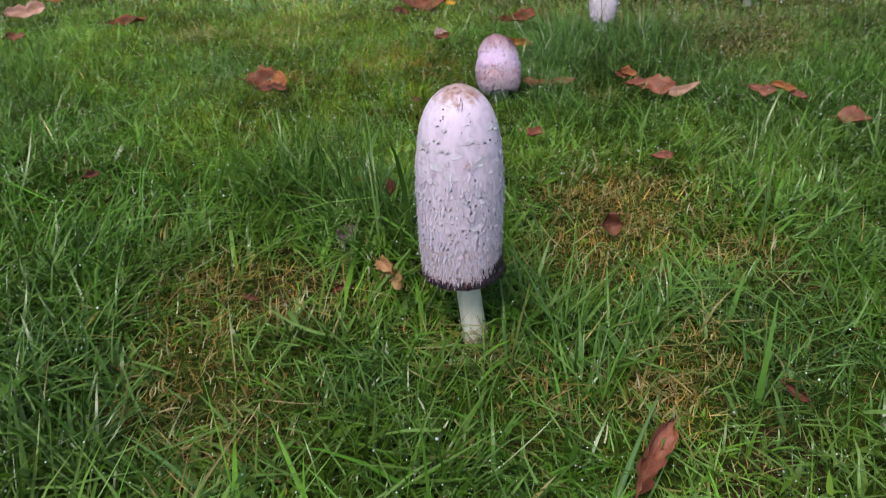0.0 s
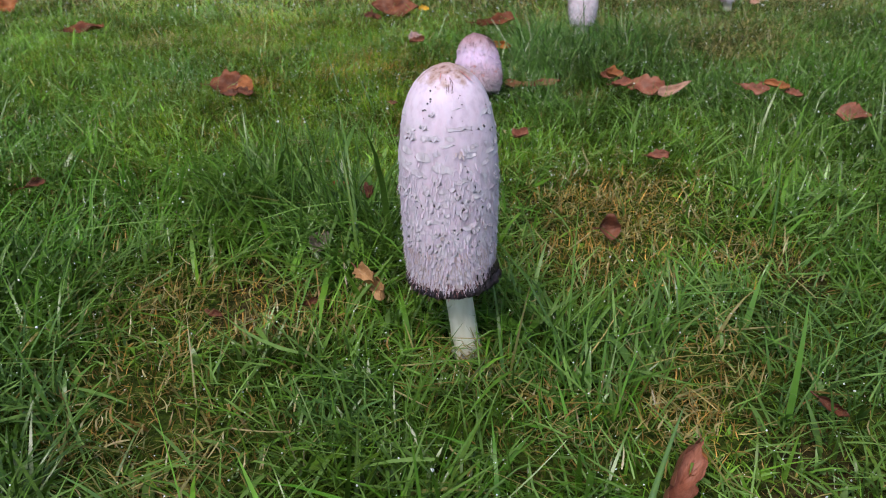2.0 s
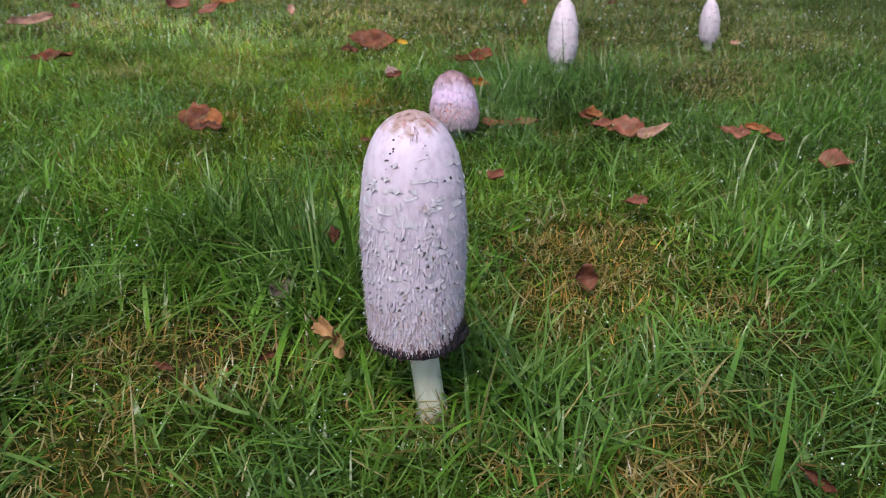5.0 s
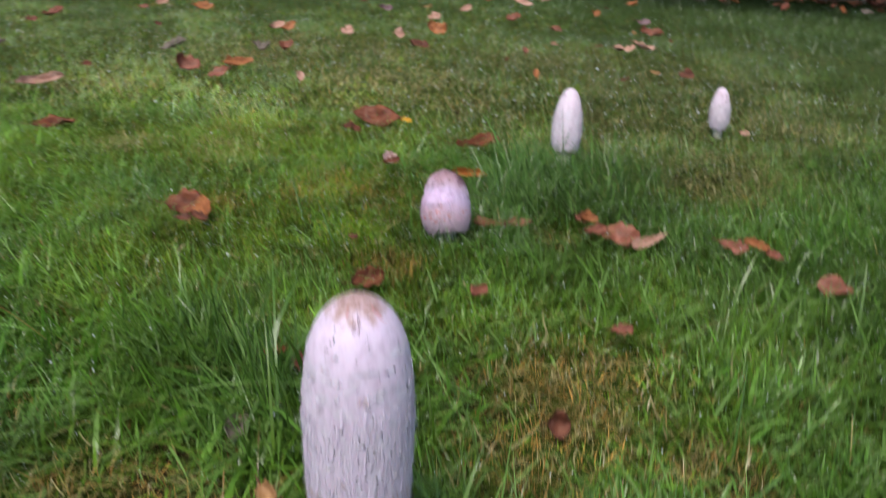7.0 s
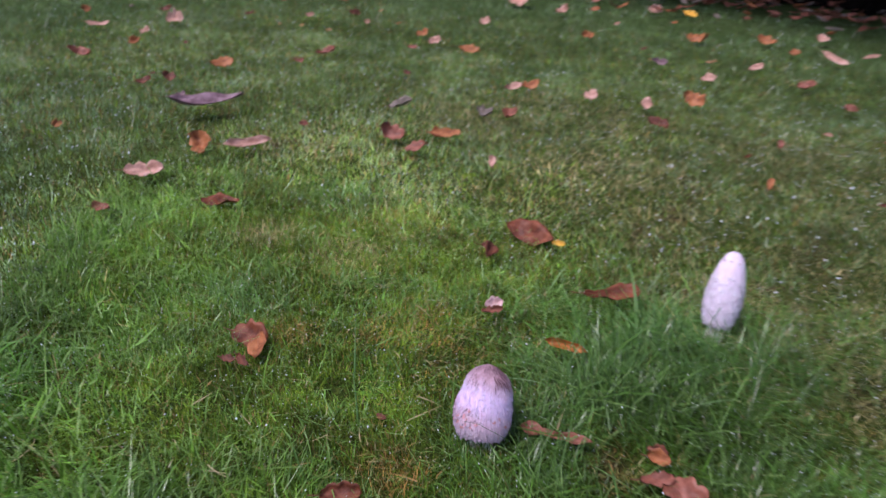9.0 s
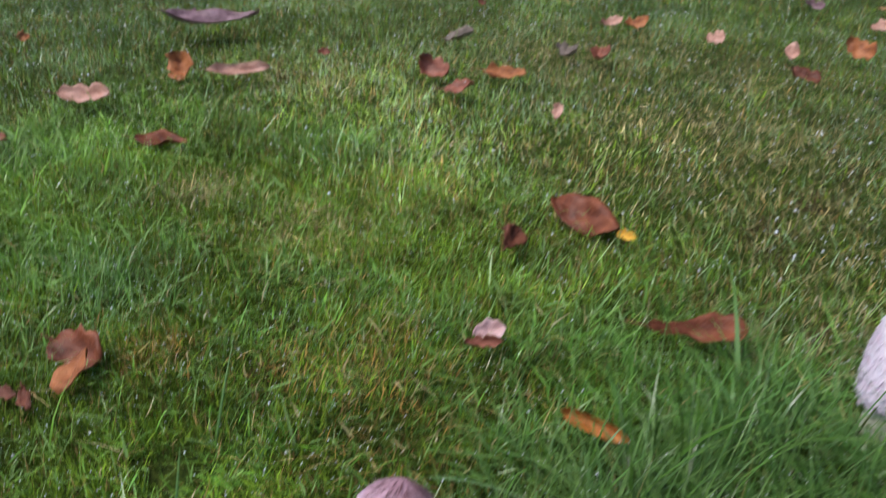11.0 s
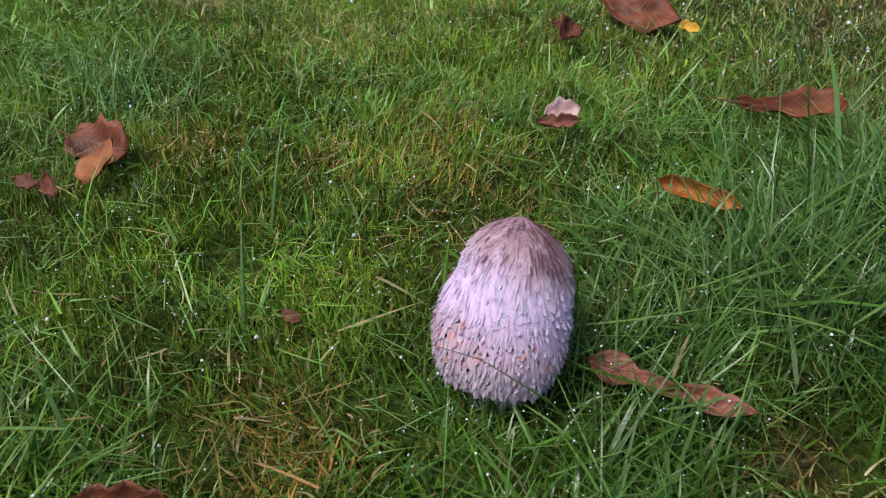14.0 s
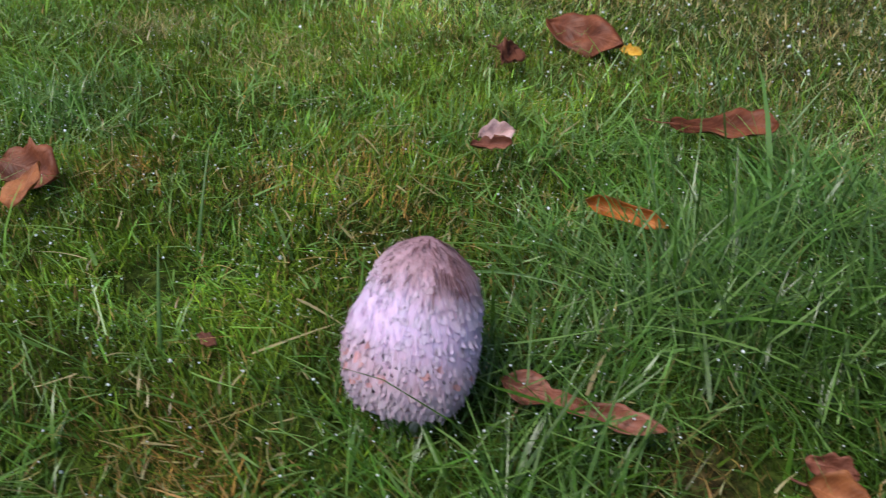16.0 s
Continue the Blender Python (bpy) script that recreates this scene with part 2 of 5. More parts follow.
def raw_mesh(name, verts, quads, tris, mat, tint=None):
    """A mesh from arrays: verts (n, 3), quads (q, 4), tris (t, 3)."""
    me = bpy.data.meshes.new(name)
    nq, ntri = len(quads), len(tris)
    me.vertices.add(len(verts))
    me.vertices.foreach_set("co", np.ascontiguousarray(verts, dtype=np.float32).ravel())
    me.loops.add(4 * nq + 3 * ntri)
    idx = np.concatenate([np.asarray(quads).ravel(), np.asarray(tris).ravel()]).astype(np.int32)
    me.loops.foreach_set("vertex_index", idx)
    me.polygons.add(nq + ntri)
    start = np.concatenate([np.arange(nq) * 4, 4 * nq + np.arange(ntri) * 3]).astype(np.int32)
    me.polygons.foreach_set("loop_start", start)
    me.update(calc_edges=True)
    me.polygons.foreach_set("use_smooth", np.ones(nq + ntri, dtype=bool))
    if tint is not None:
        ca = me.attributes.new("tint", "FLOAT_COLOR", "POINT")
        ca.data.foreach_set("color", np.ascontiguousarray(tint, dtype=np.float32).ravel())
    me.materials.append(mat)
    return new(name, me)


LATTICE = np.random.RandomState(5).rand(256, 256)


def field(x, y, scale, octaves=3, shift=0.0):
    """Smooth value noise in 0..1."""
    out, amp, tot = np.zeros_like(np.asarray(x, dtype=float)), 1.0, 0.0
    for o in range(octaves):
        u, v = x * scale + shift + 37.1 * o, y * scale + 1.7 * shift + 11.3 * o
        i, j = np.floor(u).astype(int), np.floor(v).astype(int)
        f, g = u - i, v - j
        f, g = f * f * (3 - 2 * f), g * g * (3 - 2 * g)
        a, bb = LATTICE[i % 256, j % 256], LATTICE[(i + 1) % 256, j % 256]
        c, d = LATTICE[i % 256, (j + 1) % 256], LATTICE[(i + 1) % 256, (j + 1) % 256]
        out = out + amp * ((a * (1 - f) + bb * f) * (1 - g) + (c * (1 - f) + d * f) * g)
        tot, amp, scale = tot + amp, amp * 0.5, scale * 2
    return out / tot


# small sunken places in the turf
HOLLOWS = [(0.205, 0.985, 0.016), (0.245, 0.990, 0.018), (-0.02, 1.00, 0.016), (0.045, 0.905, 0.022), (0.075, 0.922, 0.018), (-0.125, 0.435, 0.030), (-0.175, 0.585, 0.03), (-0.06, 0.39, 0.025),
           (0.172, 1.0, 0.014), (-0.050, 0.572, 0.018), (-0.010, 0.566, 0.016), (0.256, 1.035, 0.02), (0.222, 0.69, 0.014)]


def soil(x, y):
    """Height of the soil; the turf stands on it."""
    x, y = np.asarray(x, dtype=float), np.asarray(y, dtype=float)
    near = np.exp(-((x * x + (y - 1.5) ** 2) / 30.0))
    rise = 0.006 * np.exp(-((x - 0.108) ** 2 + (y - 0.52) ** 2) / 0.07 ** 2) + 0.006 * np.exp(-((x - 0.13) ** 2 + (y - 1.0) ** 2) / 0.07 ** 2)
    for hx, hy, hr in HOLLOWS:
        rise = rise - 0.012 * np.exp(-((x - hx) ** 2 + (y - hy) ** 2) / hr ** 2)
    return -0.012 + rise + near * (0.012 * (field(x, y, 4.0, 2) - 0.5) + 0.007 * (field(x, y, 22.0, 3, 4.0) - 0.5))


# ---------------------------------------------------------------- ground
gx = np.concatenate([-np.geomspace(600, 3.0, 14), np.linspace(-2.6, 2.4, 150), np.geomspace(2.8, 600, 14)])
gy = np.concatenate([-np.geomspace(600, 1.0, 14), np.linspace(-0.6, 5.0, 170), np.geomspace(5.5, 600, 14)])
GX, GY = np.meshgrid(gx, gy)
gv = np.stack([GX.ravel(), GY.ravel(), soil(GX.ravel(), GY.ravel())], 1)
nx = len(gx)
ii = (np.arange(len(gy) - 1)[:, None] * nx + np.arange(nx - 1)[None, :]).ravel()
ground = raw_mesh("ground", gv, np.stack([ii, ii + 1, ii + nx + 1, ii + nx], 1), np.zeros((0, 3), int), M_GROUND)
tagged(ground, "damp mossy soil under the lawn", "ground", kind="structure")

# ---------------------------------------------------------------- mushrooms
SHORT = []      # (x, y, radius, keep): where the turf is pressed down


def spin(profile, segs, wobble, seed):
    """A turned body from (radius, height) pairs, slightly uneven."""
    bm = bmesh.new()
    rings = []
    for r, z in profile:
        ring = []
        for k in range(segs):
            a = 2 * math.pi * k / segs
            n = noise.noise(Vector((math.cos(a) * 1.3 + seed, math.sin(a) * 1.3, z * 30)))
            f = noise.noise(Vector((math.cos(a) * 9 + seed, math.sin(a) * 9, z * 160)))
            rr = r * (1 + wobble * n + 0.35 * wobble * f)
            ring.append(bm.verts.new((rr * math.cos(a), rr * math.sin(a), z)))
        rings.append(ring)
    for lo, hi in zip(rings, rings[1:]):
        for k in range(segs):
            bm.faces.new((lo[k], lo[(k + 1) % segs], hi[(k + 1) % segs], hi[k]))
    bm.faces.new(rings[-1])
    bm.faces.new(rings[0][::-1])
    bmesh.ops.recalc_face_normals(bm, faces=bm.faces)
    return bm


def at_height(profile, z):
    for (r0, z0), (r1, z1) in zip(profile, profile[1:]):
        if z0 <= z <= z1:
            t = (z - z0) / max(1e-9, z1 - z0)
            return r0 + (r1 - r0) * t, math.atan2(r0 - r1, z1 - z0)
    return profile[-1][0], 0.6


def flap_mesh(name, width, length, radius, mat, seed, lift, tip="torn"):
    """One shaggy flap of the cap's skin: thin, wrapped round the cap, joined at its upper edge. x across, z up, y out."""
    rng = random.Random(seed)
    bm = bmesh.new()
    waist = {"torn": (0.92, 1.0, 0.98, 0.84), "round": (0.86, 1.0, 0.98, 0.66), "strip": (0.85, 1.0, 0.85, 0.45), "point": (0.92, 1.0, 0.92, 0.50)}[tip]
    bite = {"torn": 0.10, "round": 0.26, "strip": 0.12, "point": 0.34}[tip]
    rag = 0.10 if tip == "round" else 0.26
    edge = 0.0002 if tip in ("round", "point") else 0.0001
    rows = []
    for j, t in enumerate((0.0, 0.38, 0.76, 1.0)):
        half = width / 2 * waist[j] * rng.uniform(0.93, 1.07)
        row = []
        for i in range(5):
            s = i / 2 - 1
            x = half * s + rng.uniform(-0.04, 0.04) * width
            drop = length * t
            if j == 3:
                drop -= length * (bite * s * s + rng.uniform(0, rag))
            y = -0.0009 * (1 - t) ** 3 + lift * t ** 1.8 * rng.uniform(0.8, 1.2) - x * x / (2 * radius) - (edge + 0.8 * lift * t) * abs(s) ** 3
            row.append((x, y, -drop))
        rows.append(row)
    skin = [[bm.verts.new(p) for p in row] for row in rows]
    hem = [[bm.verts.new(p) for p in row] for row in rows]
    low = [bm.verts.new((p[0] * 0.98, p[1] - 0.0002, p[2] + 0.0001)) for p in rows[3]]
    for j in range(3):
        for i in range(4):
            bm.faces.new((skin[j][i + 1], skin[j + 1][i + 1], skin[j + 1][i], skin[j][i]))
    # the cut edges keep corners of their own, so that the skin stays softly shaded to its tip
    for i in range(4):
        bm.faces.new((hem[3][i + 1], low[i + 1], low[i], hem[3][i]))
        bm.faces.new((low[i], low[i + 1], hem[0][i + 1], hem[0][i]))
    bm.faces.new([hem[j][0] for j in range(4)] + [low[0]])
    bm.faces.new([low[4]] + [hem[j][4] for j in (3, 2, 1, 0)])
    for v in [v for v in bm.verts if not v.link_faces]:
        bm.verts.remove(v)
    me = bpy.data.meshes.new(name)
    bm.to_mesh(me)
    bm.free()
    me.polygons.foreach_set("use_smooth", [True] * 12 + [False] * (len(me.polygons) - 12))
    me.materials.append(mat)
    me["hang"] = length
    return me


def fringe(name, profile, z0, z1, count, length, mat, parent, seed, label="", about=None, spread=0.0, wide=0.0006, warp=None):
    """Fine loose fibres all round a band of the cap, one joined mesh."""
    rng = np.random.RandomState(seed)
    verts, quads, tris = [], [], []
    for _ in range(count):
        z = z0 + (z1 - z0) * rng.rand()
        a = rng.rand() * 2 * math.pi if about is None else about + rng.normal(0, spread)
        r, slope = at_height(profile, z)
        L = length * rng.uniform(0.5, 1.3)
        w = wide * rng.uniform(0.6, 1.5)
        out = rng.uniform(0.15, 0.55)
        da = rng.uniform(-0.25, 0.25)
        n = len(verts)
        for t, ww in ((0, w), (0.55, w * 0.8), (1, 0)):
            rr = r * 1.005 + L * t * t * out + L * t * math.sin(slope) * 0.8
            zz = z - L * t * math.cos(slope)
            aa = a + da * L * t / r
            for s in ((-1, 1) if ww else (0,)):
                ab = aa + s * ww / r
                verts.append((rr * math.cos(ab), rr * math.sin(ab), zz))
        quads.append((n, n + 1, n + 3, n + 2))
        tris.append((n + 2, n + 3, n + 4))
    if warp:
        verts = [tuple(warp(Vector(v))) for v in verts]
    ob = raw_mesh(name, np.array(verts), np.array(quads), np.array(tris), mat)
    ob.parent = parent
    return tagged(ob, label, kind="stuff")


def place_scales(parent, profile, bands, seed, joined_after=290, warp=None):
    """bands: (z_from, z_to, spacing, [(weight, mesh), ...], tilt). The first scales are parts; the rest are joined."""
    rng = random.Random(seed)
    spots = []
    for z0, z1, step, kinds, tilt in bands:
        z, row = z0, 0
        while z < z1:
            r, slope = at_height(profile, z)
            n = max(5, int(2 * math.pi * r / step))
            for k in range(n):
                a = 2 * math.pi * (k + 0.5 * (row % 2) + rng.uniform(-0.28, 0.28)) / n
                zz = z + rng.uniform(-0.32, 0.32) * step
                rr = at_height(profile, zz)[0]
                tot = rng.uniform(0, sum(w for w, _ in kinds))
                for w, me in kinds:
                    tot -= w
                    if tot <= 0:
                        break
                # the flap lies along the chord of the cap below its root
                hang = me["hang"]
                foot = max(zz - hang, profile[0][1])
                sl = math.atan2(at_height(profile, foot)[0] - rr, max(zz - foot, 0.3 * hang))
                m = (Matrix.Rotation(a - math.pi / 2, 4, "Z") @ Matrix.Translation((0, rr, zz))
                     @ Matrix.Rotation(sl + tilt * rng.uniform(0.3, 1.0), 4, "X")
                     @ Matrix.Rotation(rng.uniform(-0.15, 0.15), 4, "Y")
                     @ Matrix.Diagonal((rng.uniform(0.8, 1.25), 1, rng.uniform(0.75, 1.3), 1)))
                if warp:
                    m = Matrix.Translation(warp(m.translation) - m.translation) @ m
                spots.append((m, me, a))
            z += step * 0.62
            row += 1
    # the side that is seen carries the single pieces
    spots.sort(key=lambda s: math.cos(s[2] + math.pi / 2 - 0.25), reverse=True)
    for m, me, a in spots[:joined_after]:
        ob = new("scale", me)
        ob.parent = parent
        ob.matrix_basis = m
    rest = spots[joined_after:]
    if rest:
        for mat in {me.materials[0] for _, me, _ in rest}:
            verts, faces = [], []
            for m, me, a in rest:
                if me.materials[0] != mat:
                    continue
                n = len(verts)
                verts += [tuple(m @ v.co) for v in me.vertices]
                faces += [tuple(n + i for i in p.vertices) for p in me.polygons]
            me2 = bpy.data.meshes.new("scaly_coat")
            me2.from_pydata(verts, [], faces)
            me2.polygons.foreach_set("use_smooth", [rest[0][1].polygons[0].use_smooth] * len(me2.polygons))
            me2.materials.append(mat)
            ob = new("scaly_coat", me2)
            ob.parent = parent
            tagged(ob, kind="stuff")


def variants(name, width, length, radius, mat, lift, tip="torn", n=4):
    return [flap_mesh(name, width, length, radius, mat, 11 * k + 3, lift * (0.7 + 0.2 * k), tip) for k in range(n)]


def standing(name, base, top, label, radius, keep=0.5):
    """An Empty at the foot whose z axis runs along the stem."""
    e = new(name)
    axis = (Vector(top) - Vector(base)).normalized()
    e.matrix_world = Matrix.Translation(base) @ Vector((0, 0, 1)).rotation_difference(axis).to_matrix().to_4x4()
    e.empty_display_size = 0.01
    SHORT.append((base[0], base[1], radius, keep))
    return tagged(e, label, "mushroom", "ink caps on the lawn")


def stem_part(e, r0, r1, z1, seed, foot=(0.0, 0.0)):
    """foot: how far the stem's foot stands off the cap's axis."""
    prof = [(r0 * 1.25, -0.014), (r0 * 1.12, 0.003), (r0, 0.012)] + [(r0 + (r1 - r0) * k / 6, 0.012 + (z1 - 0.012) * k / 6) for k in range(1, 7)]
    bm = spin(prof, 28, 0.05, seed)
    for v in bm.verts:
        k = 1 - max(v.co.z, 0) / z1
        v.co.x, v.co.y = v.co.x + foot[0] * k, v.co.y + foot[1] * k
    part("stem", bm, STEM, e, "cream-white smooth fibrous stem")


def shaped(zb, zt, rmax, shape):
    """Cap profile from the rim up; shape: (share of height from the rim, share of the widest radius)."""
    pts = []
    for k in range(49):
        u = k / 48
        for (u0, f0), (u1, f1) in zip(shape, shape[1:]):
            if u0 <= u <= u1:
                t = (u - u0) / (u1 - u0)
                pts.append((rmax * (f0 + (f1 - f0) * t), zb + (zt - zb) * u))
                break
    return pts


# the tall one with the inky rim
m1 = standing("shaggy_mushroom", (0.1021, 0.5244, -0.006), (0.0989, 0.5198, 0.1642),
              "tall white shaggy ink cap with a black dissolving rim", 0.012, 0.9)
LOW, TALL = 0.0500, 0.1702
p1 = shaped(LOW, TALL, 0.0262, [(0, 0.90), (0.06, 0.92), (0.14, 0.945), (0.28, 0.98), (0.45, 1.0), (0.6, 0.985), (0.72, 0.94),
                                (0.80, 0.875), (0.87, 0.765), (0.92, 0.635), (0.96, 0.46), (0.985, 0.28), (1, 0.10)])
stem_part(m1, 0.0080, 0.0074, 0.068, 3.0, (0.0086, -0.0030))
part("cap", spin(p1, 128, 0.010, 1.0), WHITE_BROWN, m1, "white finely fibrous cap, brown and cracked at the tip")


def inky_rim(r, z, curl_at):
    """The dissolving edge: an uneven black lip that curls out on one side."""
    bm = bmesh.new()
    segs, rings = 120, []
    for dr, dz in ((-0.0085, 0.0045), (-0.0045, -0.0004), (-0.0012, -0.0022), (0.0004, -0.0010), (0.0002, 0.0012), (-0.0012, 0.0040)):
        ring = []
        for k in range(segs):
            a = 2 * math.pi * k / segs
            d = (a - curl_at + math.pi) % (2 * math.pi) - math.pi
            curl = math.exp(-(d / 0.45) ** 2)
            n = noise.noise(Vector((math.cos(a) * 8, math.sin(a) * 8, 3))) + 0.6 * noise.noise(Vector((math.cos(a) * 25, math.sin(a) * 25, dz * 400)))
            rr = r + dr + 0.0009 * n + (0.0038 * curl if dr > -0.004 else 0)
            zz = z + dz * (1 + 0.5 * n) + 0.0030 * curl * (1 if dr > -0.002 else 0)
            ring.append(bm.verts.new((rr * math.cos(a), rr * math.sin(a), zz)))
        rings.append(ring)
    for lo, hi in zip(rings, rings[1:]):
        for k in range(segs):
            bm.faces.new((lo[k], lo[(k + 1) % segs], hi[(k + 1) % segs], hi[k]))
    bmesh.ops.recalc_face_normals(bm, faces=bm.faces)
    return bm


part("rim", inky_rim(0.0246, 0.0490, -0.25), INK, m1, "black inky dissolving rim curling out on one side")
S1h = variants("scale", 0.0036, 0.0066, 0.025, LILAC, 0.0009, "strip") + variants("scale", 0.0040, 0.0062, 0.025, BLUSH, 0.0008, "torn", 3)
S1w = variants("scale", 0.0070, 0.0072, 0.026, WHITE, 0.0006, "point", 6) + variants("scale", 0.0064, 0.0072, 0.026, LILAC, 0.0006, "point", 4)
S1m = variants("scale", 0.0110, 0.0090, 0.026, WHITE, 0.00040, "torn", 6) + variants("scale", 0.0072, 0.0080, 0.026, WHITE, 0.0005, "point", 4)
S1b = variants("scale", 0.0044, 0.0050, 0.020, BLUSH, 0.0008, "torn")
w3 = lambda meshes, w: [(w / len(meshes), me) for me in meshes]
rise1 = lambda u: LOW + (TALL - LOW) * u
place_scales(m1, p1, [
    (rise1(0.055), rise1(0.19), 0.0044, w3(S1h, 5), 0.05),
    (rise1(0.19), rise1(0.36), 0.0058, w3(S1w, 4) + w3(S1h, 0.6), 0.0),
    (rise1(0.36), rise1(0.54), 0.0068, w3(S1w, 5) + w3(S1m, 1.0), 0.0),
    (rise1(0.54), rise1(0.66), 0.0085, w3(S1m, 2) + w3(S1w, 2), 0.0),
    (rise1(0.66), rise1(0.78), 0.0092, w3(S1m, 4) + w3(S1w, 1), 0.0),
    (rise1(0.78), rise1(0.91), 0.0115, w3(S1m, 3), 0.0)], 4)
fringe("loose_fibre", p1, rise1(0.02), rise1(0.20), 1900, 0.0036, LILAC, m1, 21, "fine white hanging fibres", wide=0.00028)
fringe("loose_fibre", p1, rise1(0.02), rise1(0.22), 900, 0.0036, BLUSH, m1, 20, "fine cream hanging fibres", wide=0.00028)
fringe("loose_fibre", p1, rise1(0.0), rise1(0.07), 520, 0.0044, UMBER, m1, 22, "dark grey fibres above the rim", wide=0.0004)
fringe("loose_fibre", [(r * 1.03, z) for r, z in p1], rise1(0.0), rise1(0.03), 160, 0.0034, INK, m1, 26, "black inky tatters", wide=0.0004)
fringe("loose_fibre", [(r * 1.06, z) for r, z in p1], rise1(0.0), rise1(0.10), 240, 0.0040, INK, m1, 27, "black inky tatters curling outwards", -0.2, 0.28, 0.0005)
fringe("loose_fibre", p1, rise1(0.12), rise1(0.72), 360, 0.0040, WHITE, m1, 29, "white tufted fibres standing off the cap", wide=0.00045)
fringe("loose_fibre", p1, rise1(0.20), rise1(0.60), 1500, 0.0034, WHITE, m1, 23, "fine white standing fibres", wide=0.00028)
fringe("loose_fibre", [(r + 0.0009, z) for r, z in p1], TALL - 0.007, TALL - 0.002, 5, 0.0045, OCHRE, m1, 24, "brown crown fibres", wide=0.0003)
fringe("loose_fibre", [(r + 0.0009, z) for r, z in p1], TALL - 0.009, TALL - 0.003, 7, 0.0050, UMBER, m1, 25, "dark brown fibres in a crack of the crown", -1.45, 0.10, 0.00014)
fringe("loose_fibre", [(r + 0.0006, z) for r, z in p1], 0.131, 0.134, 5, 0.0030, BLUSH, m1, 28, "a few blush fibres on the white cap", -1.34, 0.07, 0.0005)


def specks(parent, profile, spots, seed):
    rng = random.Random(seed)
    bm = bmesh.new()
    for a, z, r in spots:
        rr, sl = at_height(profile, z)
        bmesh.ops.create_icosphere(bm, subdivisions=1, radius=r * rng.uniform(0.8, 1.2),
                                   matrix=Matrix.Translation((rr * math.cos(a) * 1.012, rr * math.sin(a) * 1.012, z)))
    part("soil_speck", bm, INK, parent, "tiny dark soil specks")


rs = random.Random(2)
specks(m1, p1, [(-2.02 - 0.11 * k / 9 + rs.uniform(-0.07, 0.07), 0.161 - 0.011 * k / 9 + rs.uniform(-0.002, 0.002), rs.uniform(0.0003, 0.0006)) for k in range(10)]
       + [(-1.2 + rs.uniform(-0.5, 0.9), 0.140 + rs.uniform(-0.02, 0.02), rs.uniform(0.00015, 0.00035)) for _ in range(14)], 1)

# the stout egg-shaped one, sunk in the turf
m2 = standing("shaggy_mushroom", (0.1370, 0.989, 0.003), (0.1284, 1.0166, 0.064),
              "stout egg-shaped shaggy ink cap with lilac and ochre scales", 0.016, 0.9)
B2, T2 = 0.0015, 0.0672
p2 = shaped(B2, T2, 0.0250, [(0, 0.74), (0.08, 0.87), (0.18, 0.96), (0.28, 1.0), (0.42, 0.99), (0.53, 0.94), (0.62, 0.885), (0.72, 0.83),
                             (0.80, 0.76), (0.87, 0.64), (0.93, 0.47), (0.975, 0.25), (1, 0.06)])


def lopsided(p):
    """The cap bulges low on one side, above which it steps in, and stays upright on the other."""
    u = (p.z - B2) / (T2 - B2)
    a = math.atan2(p.y, p.x)
    near = lambda c, w: math.exp(-((((a - c + math.pi) % (2 * math.pi)) - math.pi) / w) ** 2)
    ease = lambda lo, hi: min(1, max(0, (u - lo) / (hi - lo)))
    k = 1 + near(-2.67, 0.95) * (0.07 - 0.13 * ease(0.54, 0.70) + 0.10 * ease(0.72, 0.95)) + near(0.40, 0.85) * (-0.02 + 0.10 * ease(0.45, 0.75) - 0.12 * ease(0.80, 0.98))
    return Vector((p.x * k, p.y * k, p.z))


stem_part(m2, 0.0095, 0.0090, 0.02, 7.0, (-0.003, 0.010))
PIG2 = streaked_material("streaked_lilac_cap", m2)
bm = spin(p2, 128, 0.012, 4.0)
for v in bm.verts:
    v.co = lopsided(v.co)
part("cap", bm, PIG2, m2, "lilac cap with a brown crown under the scales")
S2l = variants("scale", 0.0044, 0.0066, 0.026, PIG2, 0.0008, "point", 6)
S2w = variants("scale", 0.0044, 0.0080, 0.025, PIG2, 0.0006, "torn", 6)
S2t = variants("scale", 0.0024, 0.0086, 0.020, PIG2, 0.0006, "strip", 6)
S2o = variants("scale", 0.0046, 0.0060, 0.026, OCHRE, 0.0009, "round")
place_scales(m2, p2, [
    (B2 + 0.005, B2 + 0.016, 0.0040, w3(S2t, 2) + w3(S2l, 3), 0.08),
    (B2 + 0.016, B2 + 0.025, 0.0044, w3(S2l, 4) + w3(S2o, 1.3) + w3(S2t, 0.6), 0.06),
    (B2 + 0.025, B2 + 0.034, 0.0046, w3(S2l, 4) + w3(S2w, 1) + w3(S2o, 0.25), 0.03),
    (B2 + 0.034, B2 + 0.046, 0.0056, w3(S2w, 4) + w3(S2t, 1), 0.01),
    (B2 + 0.046, B2 + 0.060, 0.0036, w3(S2t, 4) + w3(S2w, 0.5), 0.02),
    (B2 + 0.060, B2 + 0.0665, 0.0024, w3(S2t, 3), 0.0)], 8, 298, lopsided)
fringe("loose_fibre", p2, B2 + 0.004, B2 + 0.064, 1500, 0.0048, PIG2, m2, 31, "fine pale hanging fibres", wide=0.0003, warp=lopsided)
fringe("loose_fibre", [(r + 0.0008, z) for r, z in p2], B2 + 0.050, B2 + 0.0662, 60, 0.0080, UMBER, m2, 33, "dark brown streaked fibres", -0.45, 0.38, 0.00025, lopsided)
